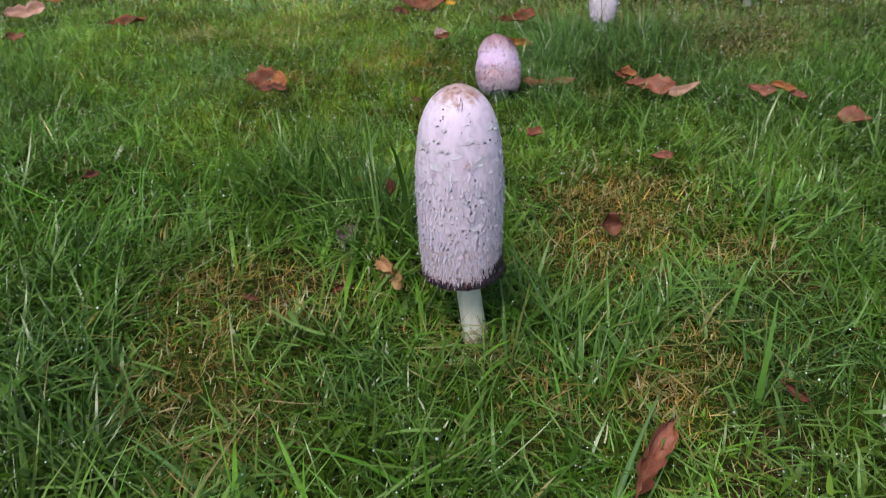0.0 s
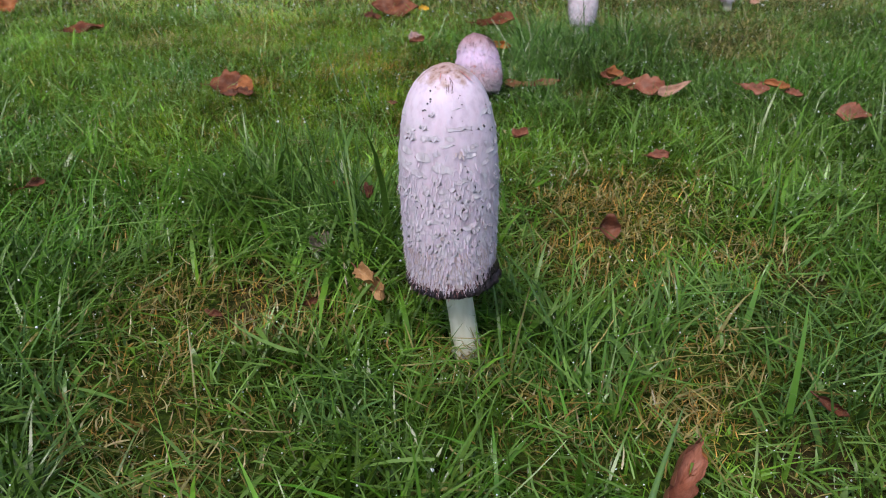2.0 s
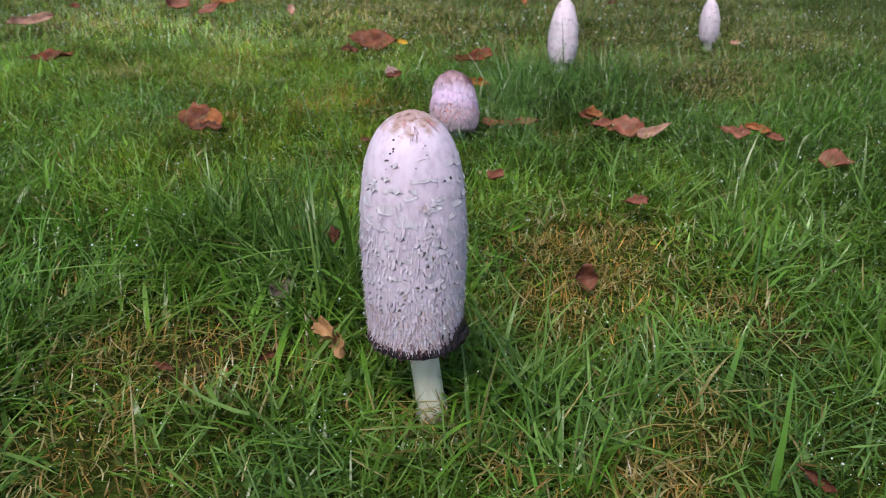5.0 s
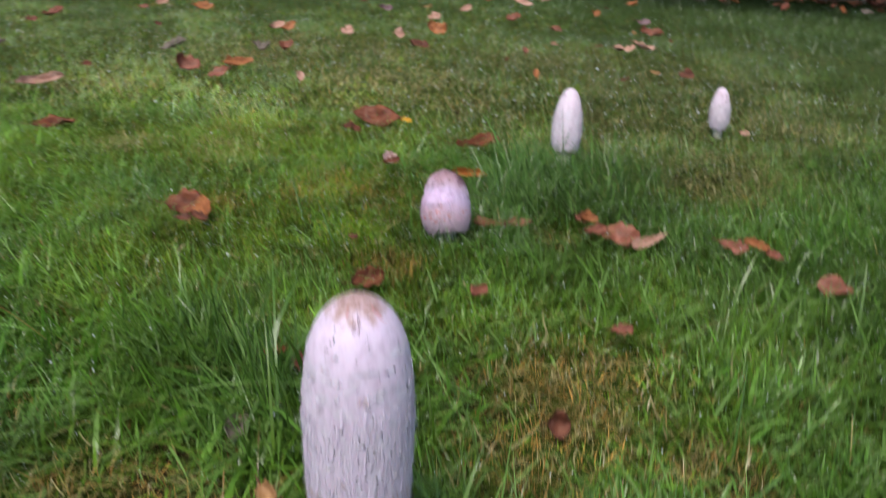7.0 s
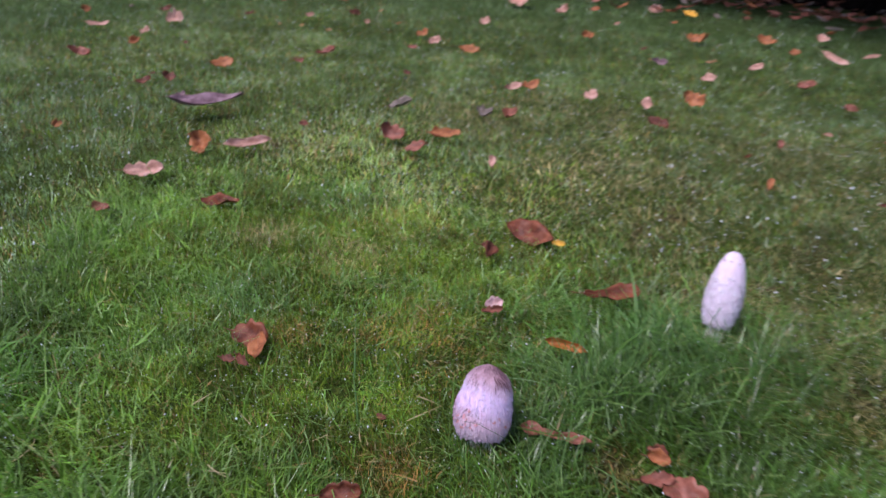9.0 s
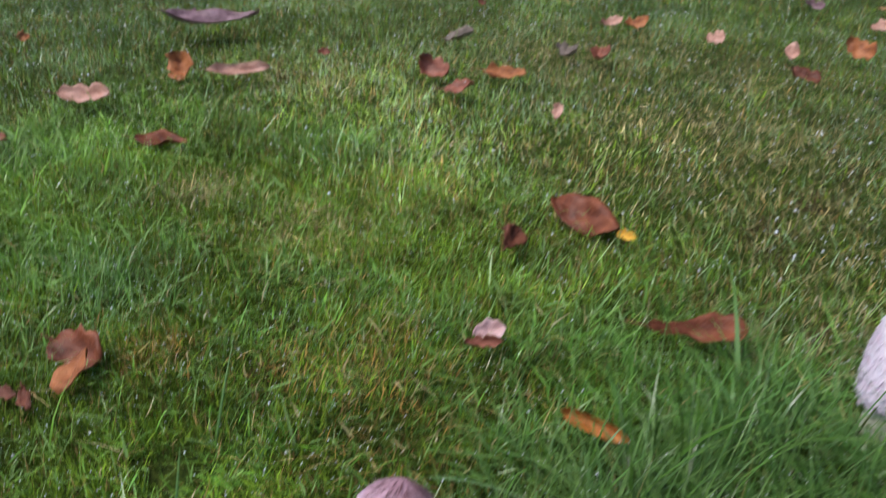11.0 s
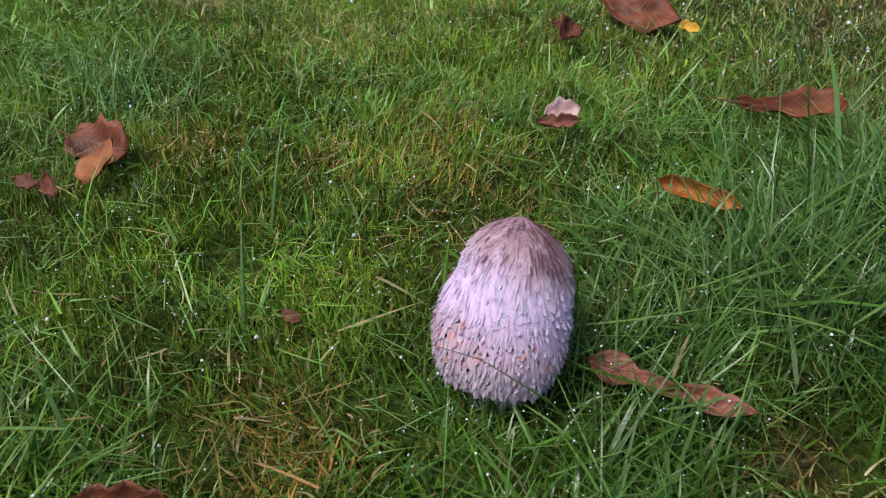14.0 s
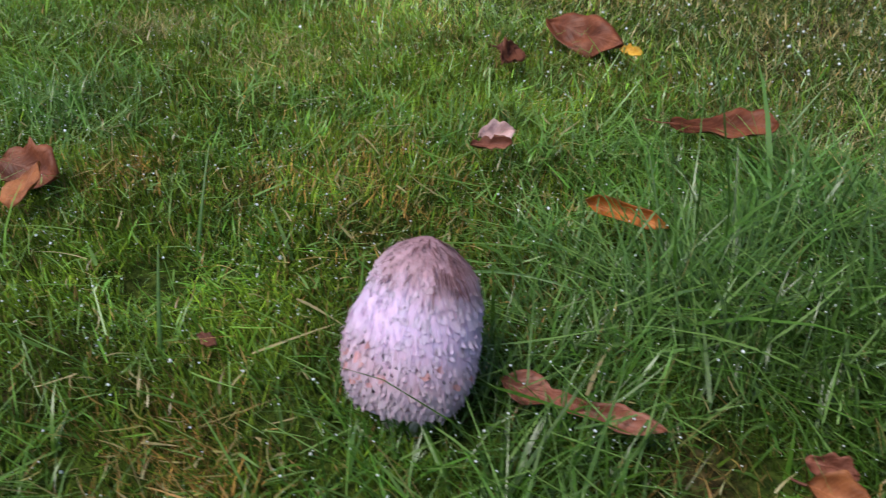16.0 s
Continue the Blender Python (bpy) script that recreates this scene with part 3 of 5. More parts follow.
fringe("loose_fibre", [(r + 0.0008, z) for r, z in p2], B2 + 0.050, B2 + 0.0662, 30, 0.0055, UMBER, m2, 34, "dark brown streaked fibres", -2.0, 0.7, 0.0002, lopsided)

# the two farther ones
S3w = variants("scale", 0.0068, 0.0080, 0.018, PINKISH, 0.0007)
S3s = variants("scale", 0.0042, 0.0060, 0.018, PINKISH, 0.0008, "strip")
for base, top, zb, tall, rmax, label, seed, stem in (
        ((0.2890, 1.293, -0.004), (0.2925, 1.3175, 0.0921), 0.013, 0.0992, 0.0205, "slender white shaggy ink cap standing in long grass", 12, 0.009),
        ((0.5620, 1.512, -0.008), (0.5588, 1.5176, 0.0650), 0.008, 0.0732, 0.0160, "small white shaggy ink cap on worn turf", 17, 0.006)):
    m = standing("shaggy_mushroom", base, top, label, 0.02)
    prof = shaped(zb, tall, rmax, [(0, 0.70), (0.06, 0.82), (0.14, 0.91), (0.28, 0.99), (0.38, 1.0), (0.52, 0.96), (0.64, 0.88), (0.76, 0.77), (0.86, 0.63), (0.93, 0.49), (0.975, 0.32), (1, 0.12)])
    stem_part(m, stem, stem * 0.9, zb + 0.02, seed)
    part("cap", spin(prof, 64, 0.015, seed), PINKISH, m, "white fibrous cap")
    place_scales(m, prof, [
        (zb + 0.004, zb + 0.3 * (tall - zb), 0.0062, w3(S3s, 5) + w3(S3w, 2), 0.12),
        (zb + 0.3 * (tall - zb), zb + 0.72 * (tall - zb), 0.0078, w3(S3w, 5) + w3(S1b, 0.4), 0.09),
        (zb + 0.93 * (tall - zb), tall - 0.003, 0.0070, w3(S1b, 2), 0.10)], seed, 200)
    if seed == 17:
        specks(m, prof, [(-1.75, tall - 0.014, 0.0010), (-1.35, tall - 0.020, 0.0008), (-1.95, tall - 0.027, 0.0008), (-1.2, tall - 0.012, 0.0007)], 5)
    fringe("loose_fibre", prof, zb + 0.002, zb + 0.6 * (tall - zb), 500, 0.005, PINKISH, m, seed + 1, "fine white hanging fibres")

# ---------------------------------------------------------------- fallen leaves


def half_width(shape, u, side, rng_phase):
    if shape == "oval":
        return math.sin(math.pi * u ** 0.85) ** 0.75
    if shape == "scallop":
        return max(0.05, math.sin(math.pi * u ** 1.1) ** 0.55 * (0.80 + 0.20 * abs(math.sin(math.pi * (2.6 * u + 0.2 * side) + rng_phase))
                                                                 + 0.12 * noise.noise(Vector((u * 8, side * 4, rng_phase))))) if 0 < u < 1 else 0.05
    if shape == "drop":
        return max(0.03, math.sin(math.pi * u ** 0.62) ** 0.8 * (1.0 - 0.45 * u)) if 0 < u < 1 else 0.03
    if shape == "waist":
        w = max(math.exp(-((u - 0.17) / 0.15) ** 2), 0.66 * math.exp(-((u - 0.76) / 0.24) ** 2), 0.42)
        return max(0.04, w * math.sqrt(max(0.0, min(1.0, 14 * u, 14 * (1 - u)))) * (0.9 + 0.22 * noise.noise(Vector((u * 12, side * 5, rng_phase)))))
    if shape == "spoon":
        w = 0.28 + 0.72 / (1 + math.exp(-22 * (u - 0.47)))
        return max(0.05, w * math.sqrt(max(0.0, min(1.0, 9 * u, 7 * (1 - u)))) * (0.78 + 0.22 * abs(math.sin(math.pi * 3.4 * u + side)) + 0.2 * noise.noise(Vector((u * 9, side * 5, rng_phase)))))
    if shape == "narrow":
        return min(1.0, 6 * u, 5 * (1 - u)) * 0.9 + 0.05
    env = math.sin(math.pi * u ** 1.15) ** 0.42 if 0 < u < 1 else 0
    lob = 0.60 + 0.40 * abs(math.sin(math.pi * (3.1 * u + 0.13 * side) + rng_phase)) ** 0.55 + 0.10 * noise.noise(Vector((u * 11, side * 5, rng_phase)))
    if shape == "torn":
        lob *= 0.8 + 0.4 * noise.noise(Vector((u * 7, side * 3, rng_phase * 5)))
    return max(0.06, env * lob)


def leaf_mesh(length, width, shape, colour, seed, bend=0.3, curl=0.6, fold=0.1, nu=22, nv=8):
    """Blade with thickness: bent along its length, curled across, rippled."""
    rng = random.Random(seed)
    ph = rng.uniform(0, 6.28)
    off = Vector((rng.uniform(0, 50), rng.uniform(0, 50), 0))
    bm = bmesh.new()
    uvl = bm.loops.layers.uv.new("UVMap")
    def surf(u, v, low):
        hw = half_width(shape, u, 1 if v > 0 else -1, ph) * width / 2
        a = curl * v
        y = hw * (math.sin(a) / curl if abs(curl) > 1e-3 else v)
        z = hw * ((1 - math.cos(a)) / curl if abs(curl) > 1e-3 else 0) + fold * abs(y)
        s = (u - 0.5) * length
        ang = bend * (u - 0.5) * 2
        x = s if abs(bend) < 1e-3 else math.sin(ang) * length / (2 * bend)
        z += 0 if abs(bend) < 1e-3 else (1 - math.cos(ang)) * length / (2 * bend)
        z += 0.15 * width * noise.noise(Vector((u * 5, v * 1.8, 0)) + off) + 0.34 * width * noise.noise(Vector((u * 2, v, 3)) + off) * abs(v)
        return (x, y, z - low)
    grid = {}
    for low in (0, 1):
        for i in range(nu + 1):
            for j in range(nv + 1):
                grid[low, i, j] = bm.verts.new(surf(i / nu, j / nv * 2 - 1, low * 0.0005))
    def face(keys):
        f = bm.faces.new([grid[k] for k in keys])
        for lp, k in zip(f.loops, keys):
            lp[uvl].uv = (k[1] / nu, k[2] / nv * 2 - 1)
    for i in range(nu):
        for j in range(nv):
            face([(0, i, j), (0, i + 1, j), (0, i + 1, j + 1), (0, i, j + 1)])
            face([(1, i, j), (1, i, j + 1), (1, i + 1, j + 1), (1, i + 1, j)])
        face([(0, i, 0), (1, i, 0), (1, i + 1, 0), (0, i + 1, 0)])
        face([(0, i, nv), (0, i + 1, nv), (1, i + 1, nv), (1, i, nv)])
    for j in range(nv):
        face([(0, 0, j), (0, 0, j + 1), (1, 0, j + 1), (1, 0, j)])
        face([(0, nu, j), (1, nu, j), (1, nu, j + 1), (0, nu, j + 1)])
    return bm, surf(0.0, 0.0, 0)


def stalk_mesh(start, length, r):
    bm = bmesh.new()
    rings = []
    for k in range(6):
        t = k / 5
        c = Vector(start) + Vector((-length * t, 0.1 * length * t * t, 0.15 * length * t * t))
        rings.append([bm.verts.new(c + Vector((0, r * (1 - 0.3 * t) * math.cos(q), r * (1 - 0.3 * t) * math.sin(q)))) for q in (0, 1.57, 3.14, 4.71)])
    for lo, hi in zip(rings, rings[1:]):
        for q in range(4):
            bm.faces.new((lo[q], lo[(q + 1) % 4], hi[(q + 1) % 4], hi[q]))
    bm.faces.new(rings[-1])
    return bm


LEAF_COUNT = [0]


def leaf(x, y, length, heading, width, shape, colour, label, roll=12, pitch=0, curl=0.7, bend=0.3, fold=0.1, z=0.010, keep=0.6, stalk=0.25):
    """A fallen leaf; heading: degrees of its tip from +x; roll lifts its far edge, pitch its tip."""
    LEAF_COUNT[0] += 1
    seed = LEAF_COUNT[0]
    e = new("fallen_leaf")
    e.empty_display_size = 0.01
    e.matrix_world = Matrix.Translation((x, y, float(soil(x, y)) + 0.012 + z)) @ pose(0, 0, 0, 0, 0, heading) @ pose(0, 0, 0, roll, -pitch, 0)
    small = length < 0.05 or y > 1.7
    bm, root = leaf_mesh(length, width, shape, colour, seed, bend, curl, fold, 14 if small else 26, 6 if small else 10)
    part("blade", bm, LEAF[colour], e)
    if stalk:
        part("stalk", stalk_mesh(root, length * stalk, 0.0007), LEAF["brown"], e, "thin dark stalk")
    SHORT.append((x, y, 0.42 * length, keep))
    return tagged(e, label, "leaf", "fallen leaves")


leaf(0.200, 0.389, 0.064, 63, 0.026, "torn", "rose", "large reddish-brown oak leaf curled in the grass", roll=25, curl=1.7, bend=0.5)
leaf(0.213, 0.409, 0.021, 61, 0.012, "scallop", "orange", "torn orange-brown leaf scrap on the turf", roll=35, curl=1.0, z=0.008, keep=0.9, stalk=0)
leaf(0.303, 0.462, 0.020, -59, 0.013, "torn", "brown", "crumpled dark brown leaf sunk in the grass", roll=45, curl=1.8, bend=0.8, z=-0.003, keep=0.8)
leaf(0.220, 0.669, 0.018, 10, 0.022, "oval", "brown", "small dark purplish-brown leaf half upright in the turf", roll=60, curl=0.8, keep=0.8, z=0.004)
leaf(0.052, 0.545, 0.022, -55, 0.018, "torn", "tan", "tan curled dead leaf leaning in the grass", roll=40, pitch=0, curl=1.5, bend=0.7, z=0.026)
leaf(0.060, 0.538, 0.024, -78, 0.014, "torn", "tan", "tan torn leaf strip beside the long grass", roll=50, curl=1.1, z=0.022, stalk=0)
leaf(0.007, 0.636, 0.024, 85, 0.017, "oval", "grey", "weathered grey leaf among tall grass", roll=30, curl=0.8, z=0.002, keep=1.0)
leaf(0.017, 0.716, 0.019, 28, 0.012, "torn", "orange", "small orange-brown leaf scrap among grass", roll=30, z=0.012)
leaf(0.038, 0.702, 0.024, -62, 0.014, "torn", "brown", "small brown leaf scrap among grass", roll=30, z=0.012)
leaf(-0.230, 0.724, 0.018, 52, 0.012, "torn", "brown", "dark brown withered leaf in the lawn", roll=30, curl=1.2)
leaf(0.167, 0.843, 0.022, 56, 0.017, "oval", "rose", "small reddish leaf pressed into the lawn", roll=15)
leaf(0.282, 0.790, 0.020, 9, 0.014, "torn", "rose", "small reddish-brown leaf on the turf", roll=30)
leaf(-0.055, 0.575, 0.017, -22, 0.010, "torn", "brown", "dark brown leaf scrap in dead grass", roll=30, curl=1.6, z=-0.004, stalk=0)
leaf(-0.012, 0.564, 0.018, -75, 0.009, "torn", "orange", "orange-brown leaf scrap in dead grass", roll=55, curl=1.5, z=0.0, stalk=0)
leaf(0.012, 0.572, 0.017, 40, 0.009, "torn", "brown", "brown leaf scrap in dead grass", roll=45, curl=1.5, z=-0.002, stalk=0)
leaf(-0.061, 0.360, 0.019, -9, 0.012, "torn", "brown", "dark brown leaf sunk in long grass", roll=20, z=0)
leaf(-0.148, 1.030, 0.042, 10, 0.034, "oak", "rust", "rusty dark oak leaf with a folded edge", roll=40, curl=0.6, bend=0.35, z=0.002)
leaf(-0.124, 1.010, 0.036, -68, 0.021, "scallop", "orange", "orange leaf flap lying against a rusty leaf", roll=18, pitch=-12, curl=0.6, stalk=0, z=0.008)
leaf(-0.131, 0.972, 0.016, 9, 0.011, "torn", "brown", "small dark brown leaf scrap in the grass", roll=30)
leaf(-0.116, 0.976, 0.021, -23, 0.012, "torn", "brown", "small dark leaf scrap in the grass", roll=30)
leaf(0.060, 1.192, 0.026, 40, 0.013, "torn", "rose", "curled reddish leaf with a pale edge", roll=35, curl=1.2, z=0.010, stalk=0)
leaf(0.056, 1.204, 0.026, 62, 0.019, "scallop", "blush", "pale pink crumpled leaf lobe on the turf", roll=30, curl=0.9, fold=0.2, bend=0.5, z=0.010, stalk=0)
leaf(0.158, 1.162, 0.045, 0, 0.015, "narrow", "amber", "narrow orange rolled leaf lying on the grass", roll=50, curl=1.5, bend=0.1, z=0.012, stalk=0)
leaf(0.167, 1.299, 0.070, 35, 0.030, "spoon", "rust", "reddish-brown lobed leaf with a narrow base on the grass", roll=25, curl=0.7, bend=0.35, z=0.012)
leaf(0.194, 1.026, 0.067, 8, 0.020, "waist", "rose", "long reddish-brown oak leaf narrow in the middle, sunk in grass", roll=18, curl=0.7, bend=0.2, z=0.000, keep=0.95, stalk=0)
leaf(0.066, 0.869, 0.035, 35, 0.022, "oak", "rust", "brown scalloped oak leaf sunk in the turf", roll=45, curl=0.7, bend=0.3, z=0.004, keep=0.9)
leaf(-0.005, 1.333, 0.038, 105, 0.027, "torn", "brown", "small dark brown leaf scrap standing in grass", roll=35)
leaf(0.040, 0.980, 0.012, -8, 0.008, "torn", "brown", "small brown leaf scrap in moss", roll=20, z=-0.002, stalk=0)
leaf(0.020, 1.425, 0.079, -15, 0.036, "oval", "rust", "oval dark reddish-brown leaf tilted on the lawn", roll=38, curl=0.5, bend=0.25, z=0.006, stalk=0)
leaf(0.064, 1.411, 0.018, 18, 0.014, "torn", "yellow", "small bright yellow leaf by a brown leaf", roll=40, z=0.008, stalk=0)
leaf(0.286, 1.024, 0.021, 9, 0.019, "scallop", "orange", "orange-brown torn oak leaf by bare soil", roll=32, curl=1.2, z=0.014, keep=0.7)
leaf(0.282, 1.041, 0.018, 11, 0.016, "torn", "rose", "dusty reddish leaf standing behind a torn orange leaf", roll=62, curl=0.6, z=0.013, stalk=0)
leaf(0.290, 1.001, 0.032, 34, 0.019, "torn", "rose", "reddish oak leaf piece by bare soil", roll=25, curl=0.8, keep=0.7)
leaf(0.316, 0.999, 0.044, -25, 0.032, "oak", "rose", "reddish-brown broad oak leaf on the turf", roll=30, curl=0.6, bend=0.4, z=0.006)
leaf(0.342, 0.984, 0.048, 28, 0.014, "drop", "pink", "pale pink curled leaf with raised tip", roll=36, curl=0.6, bend=0.5, z=0.008, pitch=9)
leaf(0.427, 0.976, 0.032, -36, 0.019, "torn", "rose", "reddish leaf piece lying on the turf", roll=25)
leaf(0.449, 0.973, 0.029, -44, 0.014, "oak", "orange", "orange-brown curled leaf with dark edge", roll=40, curl=1.3, z=0.014)
leaf(0.462, 0.960, 0.022, -43, 0.013, "torn", "rose", "faded reddish leaf on the turf", roll=20)
leaf(0.495, 0.891, 0.035, -8, 0.025, "oval", "rose", "broad reddish leaf pressed in the lawn", roll=30)
leaf(-0.734, 1.644, 0.150, 48, 0.036, "oval", "mauve", "large mauve-grey leaf propped up on the grass", roll=20, curl=0.5, bend=0.5, fold=0.35, z=0.022)
leaf(-0.618, 1.489, 0.046, 129, 0.053, "torn", "orange", "orange pointed leaf standing on the lawn", pitch=50, roll=0, z=0.004, curl=0.83, bend=0.71)
leaf(-0.542, 1.521, 0.084, 55, 0.025, "narrow", "pink", "narrow folded pinkish leaf on the lawn", roll=40, curl=1.4)
leaf(-0.583, 1.323, 0.061, 40, 0.030, "oak", "pink", "pale pink lobed leaf lying on the lawn", roll=35)
leaf(-0.417, 1.302, 0.056, 34, 0.026, "oval", "rust", "reddish leaf sunk in the lawn", roll=15, z=0.002)
leaf(-0.529, 1.186, 0.025, 35, 0.018, "oval", "rose", "small reddish leaf on the lawn", roll=30)
leaf(-0.357, 1.708, 0.052, 11, 0.042, "oak", "rose", "reddish oak leaf on the lawn", roll=45, curl=0.92, bend=0.96, pitch=-14)
leaf(-0.280, 1.766, 0.062, 27, 0.033, "torn", "orange", "orange leaf with a dark curled edge", roll=40, curl=1.2)
leaf(-0.287, 1.667, 0.044, 15, 0.036, "torn", "rose", "faded reddish leaf on the lawn", roll=25, curl=0.77, bend=0.32, pitch=18)
leaf(-0.142, 1.666, 0.023, 109, 0.019, "torn", "pink", "small pale pink leaf standing in the turf", pitch=40, roll=0, curl=0.57, bend=0.48)
leaf(-0.275, 2.090, 0.044, 37, 0.029, "torn", "pink", "pale pink curled leaf on dead grass", roll=45, z=0.03, curl=1.03, bend=0.95, pitch=16)
leaf(-0.272, 2.191, 0.047, 32, 0.032, "torn", "orange", "orange leaf on the lawn", roll=35, curl=0.80, bend=0.80, pitch=14)
leaf(-0.226, 1.959, 0.038, 2, 0.041, "torn", "rose", "reddish leaf on dead grass", roll=35, curl=0.84, bend=1.07, pitch=7)
leaf(-0.276, 1.936, 0.038, 11, 0.036, "torn", "grey", "weathered leaf on dead grass", roll=25, curl=0.64, bend=0.78, pitch=-13)
leaf(-0.130, 2.190, 0.031, 12, 0.033, "oak", "pink", "small pink lobed leaf on the lawn", roll=40, curl=0.69, bend=0.36, pitch=10)
leaf(-0.007, 2.192, 0.028, 20, 0.030, "oval", "pink", "small pinkish leaf on the lawn", roll=40, curl=0.65, bend=0.80, pitch=-6)
leaf(0.079, 2.264, 0.053, -2, 0.050, "torn", "orange", "orange curled leaf on the lawn", roll=50, z=0.02, curl=0.62, bend=0.75, pitch=-15)
leaf(0.047, 2.060, 0.045, 10, 0.037, "torn", "brown", "brown leaf on the lawn", roll=30, curl=0.63, bend=0.41, pitch=-13)
leaf(0.289, 1.813, 0.024, 92, 0.016, "torn", "orange", "small orange leaf standing in the turf", pitch=35, roll=0)
leaf(0.282, 2.031, 0.024, 92, 0.020, "torn", "rose", "small reddish leaf in the turf", pitch=35, roll=0, curl=0.99, bend=0.69)
leaf(0.520, 2.156, 0.054, -14, 0.029, "torn", "pink", "pale tan leaf lying on the lawn", roll=25, curl=0.82, bend=0.63, pitch=6)
leaf(0.570, 2.204, 0.062, 10, 0.034, "torn", "pink", "pale pinkish leaf lying on the lawn", roll=25, curl=0.76, bend=0.44, pitch=-16)
leaf(0.542, 2.780, 0.030, -15, 0.033, "torn", "orange", "orange leaf on the far lawn", roll=40, curl=0.70, bend=1.08, pitch=-16)
leaf(0.707, 3.081, 0.040, -26, 0.038, "torn", "orange", "orange leaf on the far lawn", roll=40, curl=0.97, bend=0.60, pitch=10)
leaf(0.603, 1.902, 0.033, 6, 0.031, "torn", "brown", "brown leaf on the lawn", roll=40)
leaf(0.286, 2.606, 0.044, -1, 0.036, "torn", "rose", "reddish leaf on the far lawn", roll=35, curl=0.91, bend=0.51, pitch=18)
leaf(0.422, 3.106, 0.044, 13, 0.015, "narrow", "pink", "pinkish leaf on the far lawn", roll=35, curl=1.25, bend=0.36, pitch=15)
leaf(0.330, 2.983, 0.086, -19, 0.019, "narrow", "pink", "long pale leaf on the far lawn", roll=35, curl=0.85, bend=0.56, pitch=-15)
leaf(0.278, 3.270, 0.042, 16, 0.034, "oval", "pink", "small whitish leaf on the far lawn", roll=40, curl=0.76, bend=0.87, pitch=-7)
leaf(0.223, 3.013, 0.031, -5, 0.033, "torn", "orange", "orange leaf on the far lawn", roll=40, curl=0.85, bend=0.65, pitch=7)
leaf(0.130, 3.146, 0.065, -2, 0.044, "torn", "orange", "orange-brown leaf on the far lawn", roll=40, curl=0.75, bend=0.81, pitch=-6)
leaf(-0.057, 3.056, 0.079, -5, 0.053, "torn", "orange", "orange-brown leaf on the far lawn", roll=40, curl=0.52, bend=1.07, pitch=6)
leaf(0.065, 2.535, 0.040, -4, 0.033, "torn", "pink", "pinkish leaf on the far lawn", roll=40, curl=1.00, bend=0.78, pitch=16)
leaf(-0.348, 2.872, 0.038, 21, 0.041, "torn", "orange", "orange leaf on the far lawn", roll=45, curl=1.09, bend=0.65, pitch=-3)
leaf(-0.548, 3.231, 0.048, 15, 0.045, "torn", "pink", "pinkish leaf on the far lawn", roll=45, curl=0.80, bend=0.96, pitch=17)
leaf(-0.755, 3.359, 0.092, 12, 0.099, "oak", "pink", "large pinkish leaf on the far lawn", roll=45, curl=0.74, bend=1.01, pitch=5)
leaf(-0.700, 2.914, 0.036, 38, 0.039, "torn", "pink", "pinkish leaf on the far lawn", roll=45, curl=0.59, bend=0.84, pitch=14)
leaf(-0.557, 2.479, 0.059, 20, 0.040, "torn", "orange", "orange leaf on the far lawn", roll=40, curl=1.01, bend=0.50, pitch=-6)
leaf(-0.684, 2.527, 0.038, 36, 0.041, "torn", "pink", "pinkish leaf on the far lawn", roll=45, curl=0.70, bend=0.81, pitch=13)
leaf(-0.763, 2.605, 0.044, 38, 0.029, "torn", "orange", "orange leaf on the far lawn", roll=40, curl=0.51, bend=1.04, pitch=20)
leaf(-1.221, 3.202, 0.054, 19, 0.051, "torn", "pink", "pinkish leaf on the far lawn", roll=45, curl=0.95, bend=0.59, pitch=-1)
leaf(-0.842, 2.221, 0.056, 42, 0.038, "torn", "rose", "reddish leaf on the far lawn", roll=35, curl=1.13, bend=0.77, pitch=14)
leaf(-0.827, 2.083, 0.031, 23, 0.021, "torn", "rose", "reddish leaf on the far lawn", roll=40, curl=0.86, bend=1.07, pitch=-1)
leaf(-0.986, 1.991, 0.057, 46, 0.038, "torn", "orange", "orange-brown leaf on the far lawn", roll=45, curl=0.57, bend=0.60, pitch=3)
leaf(-1.441, 2.327, 0.052, 59, 0.063, "torn", "pink", "pale pink leaf on the far lawn", roll=50, curl=0.86, bend=0.36, pitch=11)
leaf(-1.374, 2.143, 0.032, 25, 0.030, "torn", "pink", "pale leaf on the far lawn", roll=40, curl=1.11, bend=0.92, pitch=19)
leaf(-1.293, 2.020, 0.034, 52, 0.032, "torn", "orange", "orange leaf on the far lawn", roll=40, curl=1.07, bend=0.69, pitch=17)
leaf(-1.539, 2.132, 0.071, 34, 0.015, "narrow", "pink", "long pinkish leaf on the far lawn", roll=40, curl=0.84, bend=0.81, pitch=0)
leaf(-1.301, 1.852, 0.058, 29, 0.039, "torn", "rose", "reddish leaf on the far lawn", roll=40, curl=0.93, bend=0.74, pitch=-13)
leaf(-0.968, 1.792, 0.034, 40, 0.032, "torn", "brown", "dark brown leaf on the lawn", roll=45, curl=0.75, bend=0.80, pitch=-13)
leaf(-0.979, 1.729, 0.035, 55, 0.024, "torn", "brown", "dark brown leaf on the lawn", roll=30, curl=0.92, bend=0.47, pitch=9)
leaf(-0.529, 1.672, 0.021, 47, 0.020, "torn", "rose", "small reddish leaf on the lawn", roll=40, curl=0.90, bend=0.84, pitch=-4)
leaf(-1.763, 2.291, 0.033, 65, 0.035, "torn", "orange", "orange-brown leaf on the far lawn", roll=50, curl=0.70, bend=0.92, pitch=-14)
